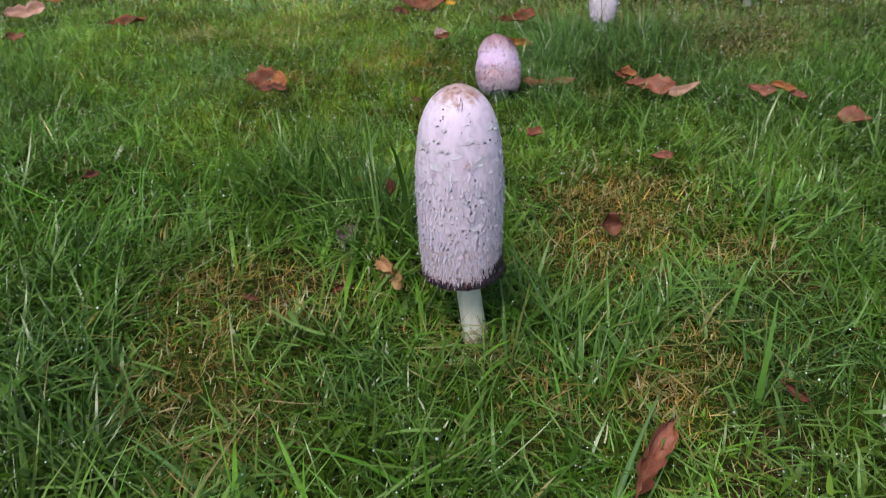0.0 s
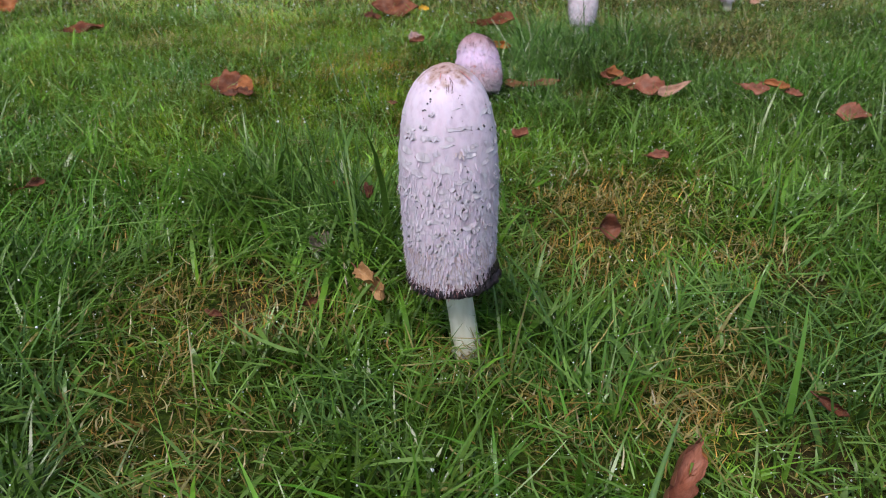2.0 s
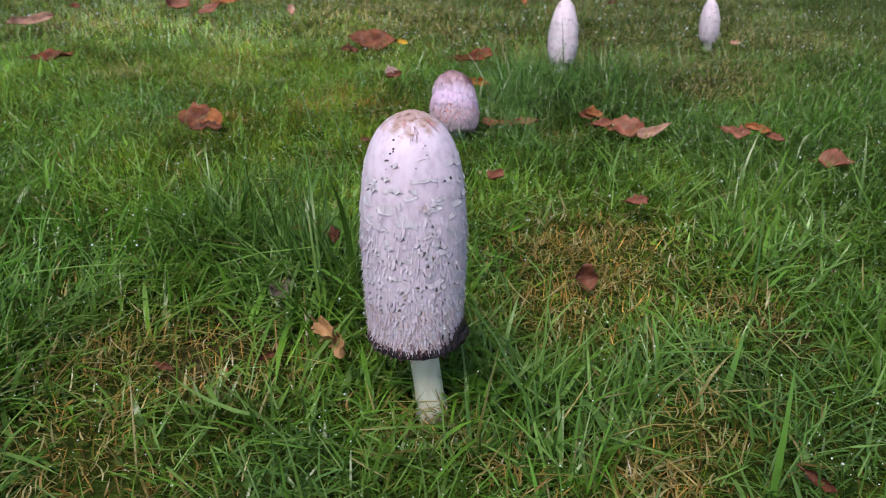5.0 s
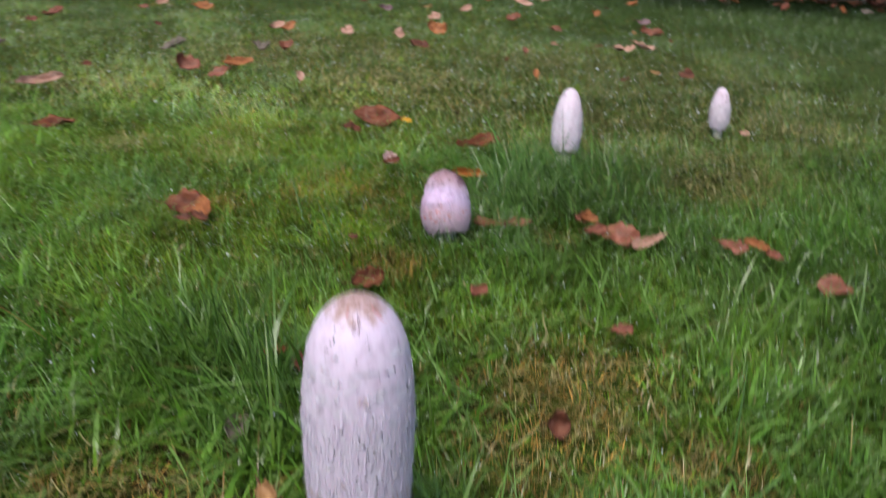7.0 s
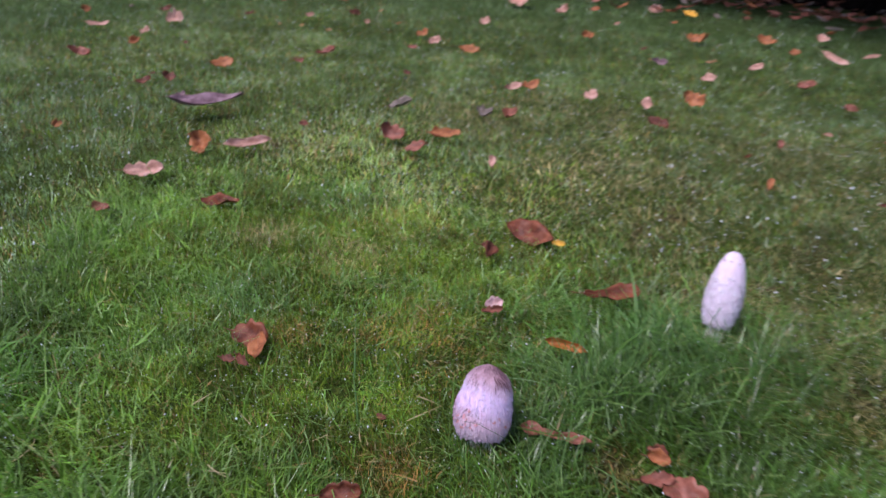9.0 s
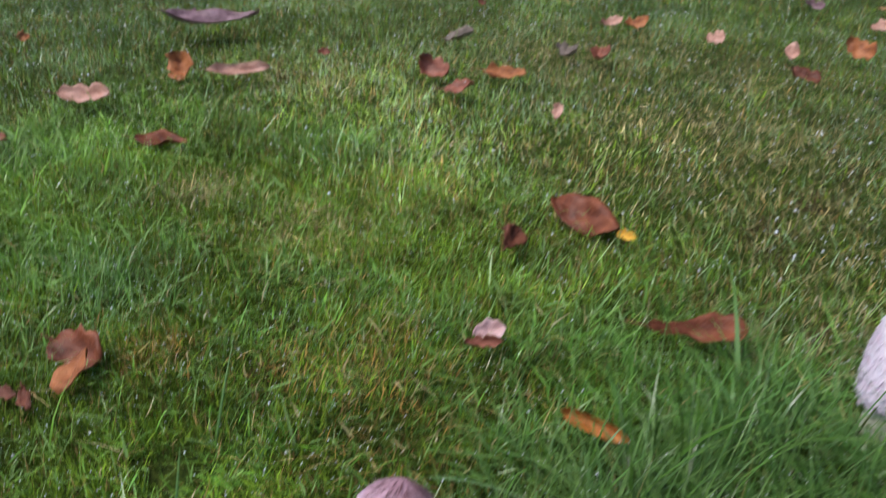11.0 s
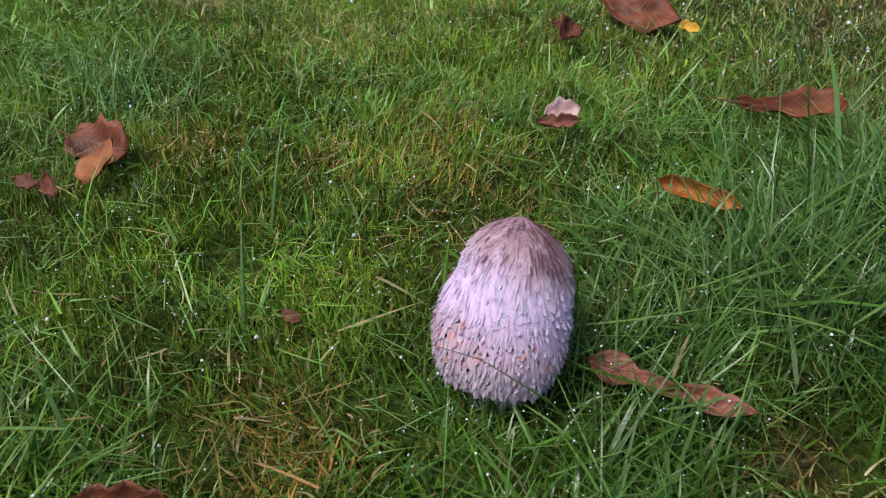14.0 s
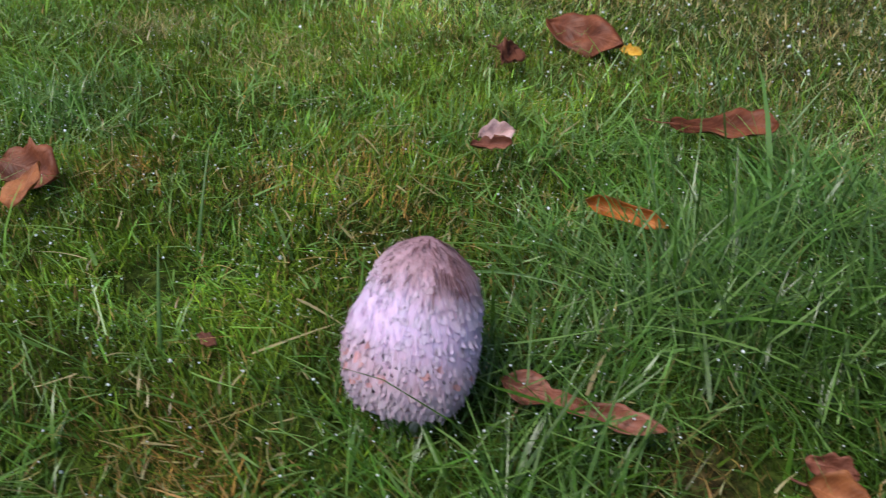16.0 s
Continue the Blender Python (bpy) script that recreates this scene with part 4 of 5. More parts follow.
leaf(-0.896, 1.431, 0.019, 65, 0.021, "torn", "orange", "orange leaf on the lawn", roll=50, curl=0.60, bend=0.68, pitch=0)
leaf(-0.294, 3.512, 0.051, 24, 0.055, "torn", "pink", "pinkish leaf by the hedge", roll=45, curl=0.76, bend=0.32, pitch=-2)
leaf(-0.168, 3.496, 0.057, -4, 0.039, "torn", "yellow", "yellowish leaf by the hedge", roll=40, curl=1.00, bend=0.81, pitch=-8)
leaf(0.388, 2.428, 0.030, 4, 0.033, "torn", "rose", "reddish leaf on the lawn", roll=30, curl=1.23, bend=0.39, pitch=-9)
leaf(0.644, 2.449, 0.062, -13, 0.038, "torn", "rose", "pinkish leaf on the lawn", roll=35, curl=1.18, bend=0.48, pitch=-5)
leaf(0.653, 2.628, 0.050, 12, 0.030, "torn", "mauve", "mauve leaf on the lawn", roll=35, curl=0.55, bend=0.96, pitch=-1)
leaf(-0.015, 1.352, 0.018, 23, 0.013, "torn", "brown", "small brown leaf scrap in the turf", roll=40)
leaf(0.586, 1.459, 0.018, 14, 0.014, "torn", "pink", "pinkish leaf on worn turf", roll=40)
leaf(0.151, 2.742, 0.038, 18, 0.026, "torn", "pink", "small pale leaf on the far lawn", roll=35, curl=0.76, bend=0.51, pitch=20)
leaf(-0.079, 2.634, 0.046, 3, 0.027, "torn", "mauve", "mauve leaf on the far lawn", roll=40, curl=0.57, bend=0.98, pitch=-2)
leaf(-1.179, 2.638, 0.030, 43, 0.028, "torn", "pink", "pinkish leaf on the far lawn", roll=45, curl=1.22, bend=0.86, pitch=-6)
leaf(-1.090, 2.759, 0.040, 30, 0.033, "torn", "brown", "dark leaf on the far lawn", roll=45, curl=1.26, bend=0.48, pitch=-13)
leaf(-0.968, 2.635, 0.019, 39, 0.021, "torn", "pink", "pinkish leaf on the far lawn", roll=45, curl=0.96, bend=0.89, pitch=4)
leaf(-1.571, 2.436, 0.045, 24, 0.024, "torn", "brown", "dark leaf on the far lawn", roll=45, curl=0.71, bend=0.86, pitch=13)
leaf(-0.443, 1.895, 0.054, 14, 0.029, "torn", "grey", "weathered grey leaf in the turf", roll=25, curl=0.90, bend=0.41, pitch=20)
leaf(-0.842, 1.691, 0.024, 47, 0.017, "torn", "mauve", "small mauve leaf on the lawn", roll=35, curl=0.72, bend=1.08, pitch=8)
leaf(-1.678, 2.400, 0.025, -19, 0.016, "oak", "grey", "curled weathered grey leaf lying on the far lawn", roll=22, curl=0.52, bend=0.68, pitch=3)
leaf(-1.188, 2.092, 0.018, 5, 0.011, "torn", "brown", "small dark brown leaf lying on the lawn", roll=44, curl=0.64, bend=0.37, pitch=-2)
leaf(-1.021, 1.800, 0.018, 4, 0.012, "torn", "brown", "small dark brown leaf lying on the lawn", roll=26, curl=0.63, bend=0.50, pitch=8)
leaf(-1.408, 2.830, 0.049, 1, 0.027, "torn", "orange", "curled orange-brown leaf lying on the far lawn", roll=25, curl=0.70, bend=0.50, pitch=4)
leaf(-1.338, 2.545, 0.032, 35, 0.020, "torn", "brown", "dark brown leaf lying on the far lawn", roll=26, curl=0.83, bend=0.72, pitch=12)
leaf(-1.168, 2.470, 0.018, -25, 0.010, "torn", "tan", "small pale tan leaf lying on the far lawn", roll=22, curl=0.54, bend=0.74, pitch=2)
leaf(-1.092, 2.477, 0.029, -22, 0.014, "torn", "tan", "pale tan leaf lying on the far lawn", roll=33, curl=1.23, bend=0.74, pitch=13)
leaf(-0.992, 2.463, 0.019, 45, 0.011, "scallop", "tan", "small pale tan leaf lying on the far lawn", roll=30, curl=1.01, bend=0.44, pitch=5)
leaf(-1.474, 3.163, 0.029, 44, 0.019, "torn", "orange", "curled orange-brown leaf lying on the far lawn", roll=39, curl=1.19, bend=0.39, pitch=-4)
leaf(-1.323, 2.955, 0.025, 6, 0.011, "scallop", "orange", "orange-brown leaf lying on the far lawn", roll=43, curl=1.04, bend=0.53, pitch=5)
leaf(-1.248, 2.947, 0.034, 49, 0.017, "scallop", "orange", "orange-brown leaf lying on the far lawn", roll=41, curl=1.15, bend=0.51, pitch=-3)
leaf(-1.044, 2.851, 0.018, 46, 0.009, "torn", "tan", "small pale tan leaf lying on the far lawn", roll=50, curl=0.63, bend=0.70, pitch=8)
leaf(-1.320, 3.242, 0.035, 7, 0.020, "torn", "pink", "pale pinkish leaf lying on the far lawn", roll=38, curl=0.58, bend=0.99, pitch=12)
leaf(-1.307, 3.449, 0.034, 46, 0.016, "oak", "pink", "pale pinkish leaf lying by the hedge", roll=41, curl=1.28, bend=0.72, pitch=16)
leaf(-1.166, 3.284, 0.040, 7, 0.018, "oak", "pink", "pale pinkish leaf lying on the far lawn", roll=44, curl=1.30, bend=0.76, pitch=-3)
leaf(-0.888, 2.686, 0.020, 32, 0.012, "torn", "orange", "small orange-brown leaf lying on the far lawn", roll=21, curl=0.68, bend=0.61, pitch=12)
leaf(-0.693, 2.412, 0.029, 1, 0.013, "oak", "rose", "curled reddish-brown leaf lying on the far lawn", roll=36, curl=0.67, bend=0.46, pitch=1)
leaf(-0.560, 2.137, 0.018, 10, 0.013, "oak", "brown", "small dark brown leaf lying on the lawn", roll=38, curl=0.59, bend=0.70, pitch=-13)
leaf(-1.616, 2.914, 0.028, 43, 0.016, "torn", "mauve", "greyish mauve leaf lying on the far lawn", roll=48, curl=1.26, bend=0.42, pitch=3)
leaf(-1.610, 3.099, 0.032, 37, 0.021, "torn", "pink", "pale pinkish leaf lying on the far lawn", roll=26, curl=1.02, bend=0.78, pitch=2)
leaf(-0.472, 3.366, 0.033, 5, 0.025, "scallop", "orange", "curled orange-brown leaf lying by the hedge", roll=50, curl=1.00, bend=0.43, pitch=10)
leaf(-0.178, 3.295, 0.023, -23, 0.012, "oak", "orange", "small orange-brown leaf lying on the far lawn", roll=47, curl=0.63, bend=0.74, pitch=15)
leaf(0.038, 2.723, 0.028, -10, 0.015, "torn", "tan", "curled pale tan leaf lying on the far lawn", roll=20, curl=0.99, bend=0.48, pitch=10)
leaf(0.467, 2.192, 0.018, -5, 0.011, "torn", "rose", "small reddish-brown leaf lying on the lawn", roll=25, curl=1.04, bend=0.53, pitch=15)
leaf(0.597, 2.938, 0.018, 46, 0.008, "torn", "rose", "small reddish-brown leaf lying on the far lawn", roll=23, curl=0.89, bend=0.91, pitch=-7)
leaf(0.596, 2.460, 0.018, 36, 0.012, "torn", "tan", "small pale tan leaf lying on the far lawn", roll=48, curl=0.51, bend=0.89, pitch=-11)
leaf(0.463, 1.816, 0.020, -4, 0.012, "torn", "brown", "small dark brown leaf lying on the lawn", roll=45, curl=1.28, bend=0.57, pitch=16)
leaf(0.236, 1.933, 0.018, 49, 0.009, "torn", "rust", "small rusty brown leaf lying on the lawn", roll=45, curl=1.21, bend=0.66, pitch=12)
leaf(0.357, 2.163, 0.018, -22, 0.012, "torn", "pink", "small pale pinkish leaf lying on the lawn", roll=40, curl=1.21, bend=0.44, pitch=4)
leaf(0.540, 1.903, 0.022, -9, 0.015, "torn", "tan", "small pale tan leaf lying on the lawn", roll=31, curl=1.20, bend=0.42, pitch=-6)
leaf(0.668, 2.340, 0.018, 39, 0.010, "scallop", "rust", "small rusty brown leaf lying on the far lawn", roll=48, curl=0.50, bend=0.42, pitch=4)
leaf(-0.161, 2.790, 0.023, 46, 0.014, "torn", "brown", "small dark brown leaf lying on the far lawn", roll=35, curl=0.92, bend=0.66, pitch=11)
leaf(-0.328, 3.119, 0.022, 50, 0.015, "scallop", "pink", "small pale pinkish leaf lying on the far lawn", roll=20, curl=1.04, bend=0.73, pitch=5)

# ---------------------------------------------------------------- turf
WORN_NEAR = [(-0.078, 0.567, 0.035), (-0.047, 0.574, 0.035), (-0.006, 0.567, 0.035), (-0.081, 0.511, 0.035, 0.8), (-0.061, 0.459, 0.04), (-0.029, 0.428, 0.035),
             (0.217, 0.724, 0.05), (0.267, 0.746, 0.04), (0.203, 0.636, 0.045), (0.24, 0.68, 0.05), (0.254, 0.51, 0.03), (0.23, 0.468, 0.03), (0.31, 0.647, 0.03), (0.079, 0.925, 0.03, 0.8),
             (0.147, 0.473, 0.02, 0.6), (0.10, 0.505, 0.022, 0.9), (0.158, 0.441, 0.025, 0.7), (0.102, 1.67, 0.16, 0.7), (0.208, 1.52, 0.10, 0.5), (0.43, 1.30, 0.10, 0.7),
             (0.466, 1.22, 0.08), (-0.267, 1.95, 0.13), (0.0, 1.80, 0.16), (0.32, 2.0, 0.2, 0.7)]
WORN_FAR = [(-0.18, 1.28, 0.050, 0.4), (-0.01, 1.16, 0.035, 0.35), (0.04, 1.13, 0.050, 0.35), (0.08, 1.17, 0.040, 0.35), (0.24, 1.39, 0.050, 0.7), (0.08, 1.70, 0.100, 0.7), (0.19, 1.64, 0.100, 0.7), (-0.12, 1.07, 0.025, 0.7), (-0.18, 2.10, 0.120, 0.7), (-0.04, 1.11, 0.030, 0.35), (-0.06, 1.53, 0.060, 0.4), (-0.30, 1.26, 0.040, 0.7), (-0.32, 1.95, 0.080, 0.7),
            (0.08, 1.75, 0.12), (-0.12, 1.56, 0.08, 0.3), (-0.28, 2.0, 0.16, 0.9), (-0.05, 2.05, 0.15, 0.8), (-0.5, 1.6, 0.1, 0.5),
            (0.44, 1.78, 0.12, 0.7), (0.46, 1.55, 0.16, 0.9), (0.66, 1.6, 0.18, 0.8), (0.52, 1.32, 0.10, 0.9), (0.62, 1.95, 0.2, 0.6),
            (0.36, 1.42, 0.07, 0.8), (-0.17, 1.27, 0.06, 0.4), (-0.17, 1.54, 0.07, 0.35), (0.055, 1.10, 0.05, 0.3), (0.23, 1.38, 0.06, 0.5), (0.255, 1.02, 0.025)]
DRY = WORN_NEAR + WORN_FAR
LUSH = [(-0.002, 0.683, 0.05, 1.2), (0.04, 0.635, 0.045, 1.3), (-0.04, 0.739, 0.05, 0.9), (0.308, 1.197, 0.06, 0.85), (0.273, 1.129, 0.05, 0.8), (0.355, 1.26, 0.06, 0.7), (0.559, 1.485, 0.035, 0.9), (0.292, 1.252, 0.03, 0.9),
        (0.232, 1.247, 0.05, 0.9), (-0.117, 0.415, 0.05, 0.9), (-0.154, 0.466, 0.05, 0.8), (-0.08, 0.37, 0.05, 0.8), (0.193, 1.153, 0.05, 0.8), (0.187, 0.517, 0.045, 0.7),
        (0.145, 0.972, 0.03, 0.7), (0.105, 0.985, 0.02, 0.6), (-0.25, 1.47, 0.10, 0.7), (0.10, 0.38, 0.05, 0.5), (-0.175, 0.585, 0.06, 0.8), (0.172, 0.985, 0.045, 0.6), (0.03, 0.88, 0.04, 0.6), (0.09, 0.93, 0.03, 0.4)]
MOSSY = [(0.22, 0.84, 0.08, 0.6), (0.09, 0.95, 0.04, 0.6), (0.02, 0.925, 0.035), (0.03, 0.96, 0.03), (0.24, 0.66, 0.07, 0.8), (0.27, 0.74, 0.06, 0.8), (0.30, 0.58, 0.06, 0.6), (-0.016, 0.903, 0.08), (0.045, 1.118, 0.06, 0.4), (-0.126, 1.06, 0.10), (0.02, 0.98, 0.08), (-0.15, 1.18, 0.16), (-0.32, 1.12, 0.16), (0.0, 1.33, 0.10), (-0.08, 0.98, 0.09), (-0.22, 1.35, 0.12), (-0.35, 1.55, 0.20), (-0.20, 1.40, 0.12), (-0.05, 1.30, 0.10), (0.05, 1.45, 0.06), (-0.047, 1.113, 0.10, 0.6), (0.033, 0.82, 0.08), (-0.26, 1.03, 0.12), (-0.15, 0.87, 0.10), (0.021, 1.138, 0.06, 0.4), (-0.04, 0.94, 0.06), (-0.10, 1.62, 0.15), (-0.45, 1.30, 0.18), (0.25, 0.40, 0.05)]


# patches of darker, slightly greener blades
DEEP = [(0.33, 1.22, 0.08), (0.25, 1.22, 0.06), (0.42, 1.25, 0.08), (0.06, 0.42, 0.05), (0.11, 0.405, 0.05), (0.0, 0.43, 0.04), (0.05, 0.49, 0.04), (0.31, 1.10, 0.09), (0.26, 0.95, 0.08), (0.36, 1.00, 0.08), (0.40, 1.15, 0.08), (-0.02, 0.87, 0.06), (0.0, 0.90, 0.05), (0.20, 1.0, 0.07), (0.24, 1.02, 0.06), (0.25, 1.05, 0.05), (0.03, 0.88, 0.04), (0.09, 0.44, 0.05), (0.04, 0.46, 0.05), (0.15, 0.45, 0.05), (-0.10, 0.40, 0.05)]


# clumps of broader, blue-green dewy blades
DEWY = [(-0.127, 0.489, 0.03), (-0.084, 0.449, 0.03), (0.043, 0.458, 0.03), (0.241, 0.583, 0.04), (0.277, 0.561, 0.05), (0.325, 0.575, 0.05), (0.331, 0.522, 0.05), (0.137, 0.562, 0.025), (0.288, 0.422, 0.03), (0.212, 0.399, 0.025), (-0.023, 0.389, 0.03), (0.3, 0.47, 0.05)]

# patches of paler, bluer blades
PALE_SPOTS = [(-0.20, 1.10, 0.10), (-0.10, 1.22, 0.10), (0.16, 1.12, 0.06), (0.06, 1.30, 0.10), (0.25, 1.25, 0.10), (0.0, 0.95, 0.05)]


def patches(x, y, spots):
    out = np.zeros_like(x)
    for p in spots:
        amp = p[3] if len(p) > 3 else 1.0
        out = np.maximum(out, amp * np.exp(-((x - p[0]) ** 2 + (y - p[1]) ** 2) / p[2] ** 2))
    return out


def blade_mesh(name, x, y, length, width, lean, curve, az, segs, tint, z0=-0.003, twist=None, mat=None, sway=None):
    """Curved tapering blades as one mesh; returns the object and points on the blades."""
    n = len(x)
    s = np.linspace(0, 1, segs + 1)
    theta = lean[:, None] + curve[:, None] * s[None, :]
    step = length[:, None] / segs
    mid = (theta[:, :-1] + theta[:, 1:]) / 2
    way = az[:, None] + (0 if sway is None else sway[:, None]) * s[None, 1:]
    along = lambda d: np.concatenate([np.zeros((n, 1)), np.cumsum(d * step, 1)], 1)
    ver = along(np.cos(mid))
    cx, cy = x[:, None] + along(np.sin(mid) * np.cos(way)), y[:, None] + along(np.sin(mid) * np.sin(way))
    base = soil(x, y)
    cz = np.maximum((base + z0)[:, None] + ver, base[:, None] + 0.001 * s[None, :] - 0.002)
    tw = (az + np.pi / 2 + (0 if twist is None else twist))[:, None] + (0 if sway is None else sway[:, None]) * s[None, :]
    w = width[:, None] / 2 * np.minimum(1, (1.02 - s[None, :]) ** 0.7 * 1.15) * np.where(s[None, :] < 0.1, 0.7, 1)
    wx, wy = w * np.cos(tw), w * np.sin(tw)
    ring = np.zeros((n, segs, 2, 3))
    for k, sg in ((0, -1), (1, 1)):
        ring[:, :, k, 0] = (cx + sg * wx)[:, :segs]
        ring[:, :, k, 1] = (cy + sg * wy)[:, :segs]
        ring[:, :, k, 2] = cz[:, :segs]
    tip = np.stack([cx[:, -1], cy[:, -1], cz[:, -1]], 1)
    per = 2 * segs + 1
    verts = np.concatenate([ring.reshape(n, 2 * segs, 3), tip[:, None, :]], 1).reshape(-1, 3)
    o = (np.arange(n) * per)[:, None]
    quads = np.concatenate([np.stack([o + 2 * k, o + 2 * k + 1, o + 2 * k + 3, o + 2 * k + 2], 2) for k in range(segs - 1)], 1).reshape(-1, 4) if segs > 1 else np.zeros((0, 4), int)
    tris = np.stack([o + 2 * segs - 2, o + 2 * segs - 1, o + 2 * segs], 2).reshape(-1, 3)
    col = np.ones((n, per, 4), dtype=np.float32)
    col[:, :, :3] = tint[:, None, :]
    ob = raw_mesh(name, verts, quads, tris, mat or M_GRASS, col.reshape(-1, 4))
    return ob, np.stack([cx, cy, cz], 2)


def turf(name, x, y, length, width, segs, seed, label, moss=False, wet=0.20, fan=None):
    """fan: the way in which each blade of a tuft leans, in radians."""
    rng = np.random.RandomState(seed)
    n = len(x)
    dry = np.clip(patches(x, y, DRY) * (0.45 + 0.9 * field(x, y, 30, 2, 3.0)), 0, 1)
    lush, mossy = patches(x, y, LUSH), patches(x, y, MOSSY)
    flow = 2 * np.pi * 1.6 * field(x, y, 5.0, 2, 7.0)
    clump = field(x, y, 14.0, 2, 2.0)
    L = length * np.exp(rng.normal(0, 0.40, n)) * (0.55 + 0.9 * clump) * (1 + 1.15 * lush) * (1 - np.where(y < 1.2, 0.5, 0.2) * dry) * (1 - 0.25 * mossy)
    W = width * np.exp(rng.normal(0, 0.36, n)) * (1 + 0.25 * np.minimum(lush, 1))
    for px, py, pr, keep in SHORT:
        d2 = (x - px) ** 2 + (y - py) ** 2
        L = np.where(d2 < pr * pr, np.minimum(L, 0.045) * keep, L)
    lean = np.abs(rng.normal(0.50, 0.60, n)) + 0.35 * dry
    curve = np.abs(rng.normal(0.75, 0.65, n)) + 0.3 * lush
    az = flow + rng.normal(0, 1.6, n)
    if fan is not None:
        fine = np.clip(1.4 - ((x + 0.03) ** 2 + (y - 0.98) ** 2) / 0.20 ** 2, 0, 1)
        L, W = L * (1 - 0.30 * fine) * (1 - 0.28 * np.clip((y - 1.1) / 0.15, 0, 1) * (1 - np.minimum(lush, 1))), W * (1 - 0.28 * fine)
        az = np.arctan2(np.sin(fan) + 0.5 * np.sin(flow), np.cos(fan) + 0.5 * np.cos(flow)) + rng.normal(0, 0.6, n)
        lean, curve = 0.9 * lean, 1.35 * curve
        W = W * (1 + 0.55 * np.clip((0.95 - y) / 0.25, 0, 1)) * (1 + 0.9 * (rng.rand(n) < 0.10))
    r = rng.rand(n, 1)
    deep, mid = np.array([0.030, 0.092, 0.009]), np.array([0.112, 0.315, 0.023]) if wet < 0.3 else np.array([0.138, 0.305, 0.034])
    lime, dewy = np.array([0.215, 0.395, 0.042]) if wet < 0.3 else np.array([0.275, 0.385, 0.060]), np.array([0.220, 0.345, 0.110]) if wet < 0.3 else np.array([0.245, 0.340, 0.225])
    straw, rust = np.array([0.46, 0.33, 0.14]), np.array([0.26, 0.13, 0.05])
    tint = deep + (mid - deep) * r * (1 - 0.6 * np.minimum(lush, 1))[:, None]
    # far blades are greyed: sky sheen and haze are put into their colour
    if wet > 0.3:
        tint = 0.72 * tint + 0.28 * np.array([0.13, 0.19, 0.085]) if wet < 0.58 else 0.55 * tint + 0.45 * np.array([0.125, 0.195, 0.105])
    yl = np.clip(1.9 * (field(x, y, 3.2, 3, 9.0) - 0.42) + 1.0 * mossy - 0.5 * lush - 0.35 * np.clip(y - 1.9, 0, 1.2), 0, 0.9)[:, None] * rng.rand(n, 1) ** 0.5
    tint = tint * (1 - yl) + lime * yl
    # wet: share of blades paled by dew, farther off by painted sheen
    dew_or_sheen = (rng.rand(n) < wet * (1 - 0.6 * np.minimum(lush, 1)))[:, None]
    tint = np.where(dew_or_sheen, (0.4 if wet < 0.58 else 0.65) * tint + (0.6 if wet < 0.58 else 0.35) * dewy, tint)
    isdry = rng.rand(n) < (0.03 if wet < 0.3 else 0.08 if wet > 0.58 else 0.18) + (0.80 if wet < 0.3 else 0.50) * dry
    pale = np.where((y > 1.3)[:, None], np.array([[0.45, 0.35, 0.20]]), straw)
    tint = np.where(isdry[:, None], pale * (0.5 + 0.7 * rng.rand(n, 1)), tint)
    tint = np.where((isdry & (rng.rand(n) < np.where(y < 1.2, 0.30, 0.08)))[:, None], rust * (0.6 + 0.8 * rng.rand(n, 1)), tint)
    if moss:
        tint = np.where(rng.rand(n, 1) < np.where(y < 0.8, 0.76, np.where(y < 1.35, 0.88, 0.66))[:, None], np.array([0.138, 0.228, 0.018]) * (0.25 + 0.95 * r), np.array([0.25, 0.165, 0.06]) * (0.4 + r))
        L = length * (0.5 + rng.rand(n)) * (1 + 0.5 * dry * (y < 1.0))
        lean, curve = np.abs(rng.normal(0, 0.6, n)), np.abs(rng.normal(0.3, 0.4, n))
    if moss:
        rusty = (rng.rand(n) < np.where(y < 1.3, 0.8, 0.5) * dry)[:, None]
        brown = np.where((y < 1.2)[:, None], np.array([[0.36, 0.20, 0.055]]), np.array([[0.35, 0.30, 0.14]]))
        tint = np.where(rusty, brown * np.where((y < 0.85)[:, None], 0.7 + 1.1 * r, 0.4 + 0.9 * r), tint)
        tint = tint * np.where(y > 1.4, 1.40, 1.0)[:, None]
    W = np.where(isdry, 0.65 * W, W)
    lean = np.where(isdry, lean + 0.5 * rng.rand(n), lean)
    # farthest blades darker than the middle ones: hedge shade put into their colour
    tint = tint * (0.46 + 0.78 * rng.rand(n, 1) if wet < 0.3 else 1.25 + 0.75 * rng.rand(n, 1) if wet < 0.58 else 0.42 + 0.80 * rng.rand(n, 1)) * ((0.62 + 0.76 * field(x, y, 9.0, 2, 15.0)) * (1 + 0.75 * mossy))[:, None]
    if fan is not None:
        # blue-green clumps among yellower moss-bound turf
        close = np.clip((0.95 - y) / 0.25, 0, 1)
        blue = np.clip(patches(x, y, DEWY) * (0.5 + field(x, y, 40, 2, 44.0)) + 1.6 * (field(x, y, 13, 2, 41.0) - 0.55), 0, 1) * close * (1 - dry) * rng.rand(n) ** 0.4
        olive = np.clip(2.2 * (field(x, y, 10, 2, 47.0) - 0.45), 0, 0.7) * np.maximum(close, 0.5 * np.clip((0.15 - x) / 0.2, 0, 1)) * rng.rand(n)
        shade = 0.65 + 0.7 * rng.rand(n, 1)
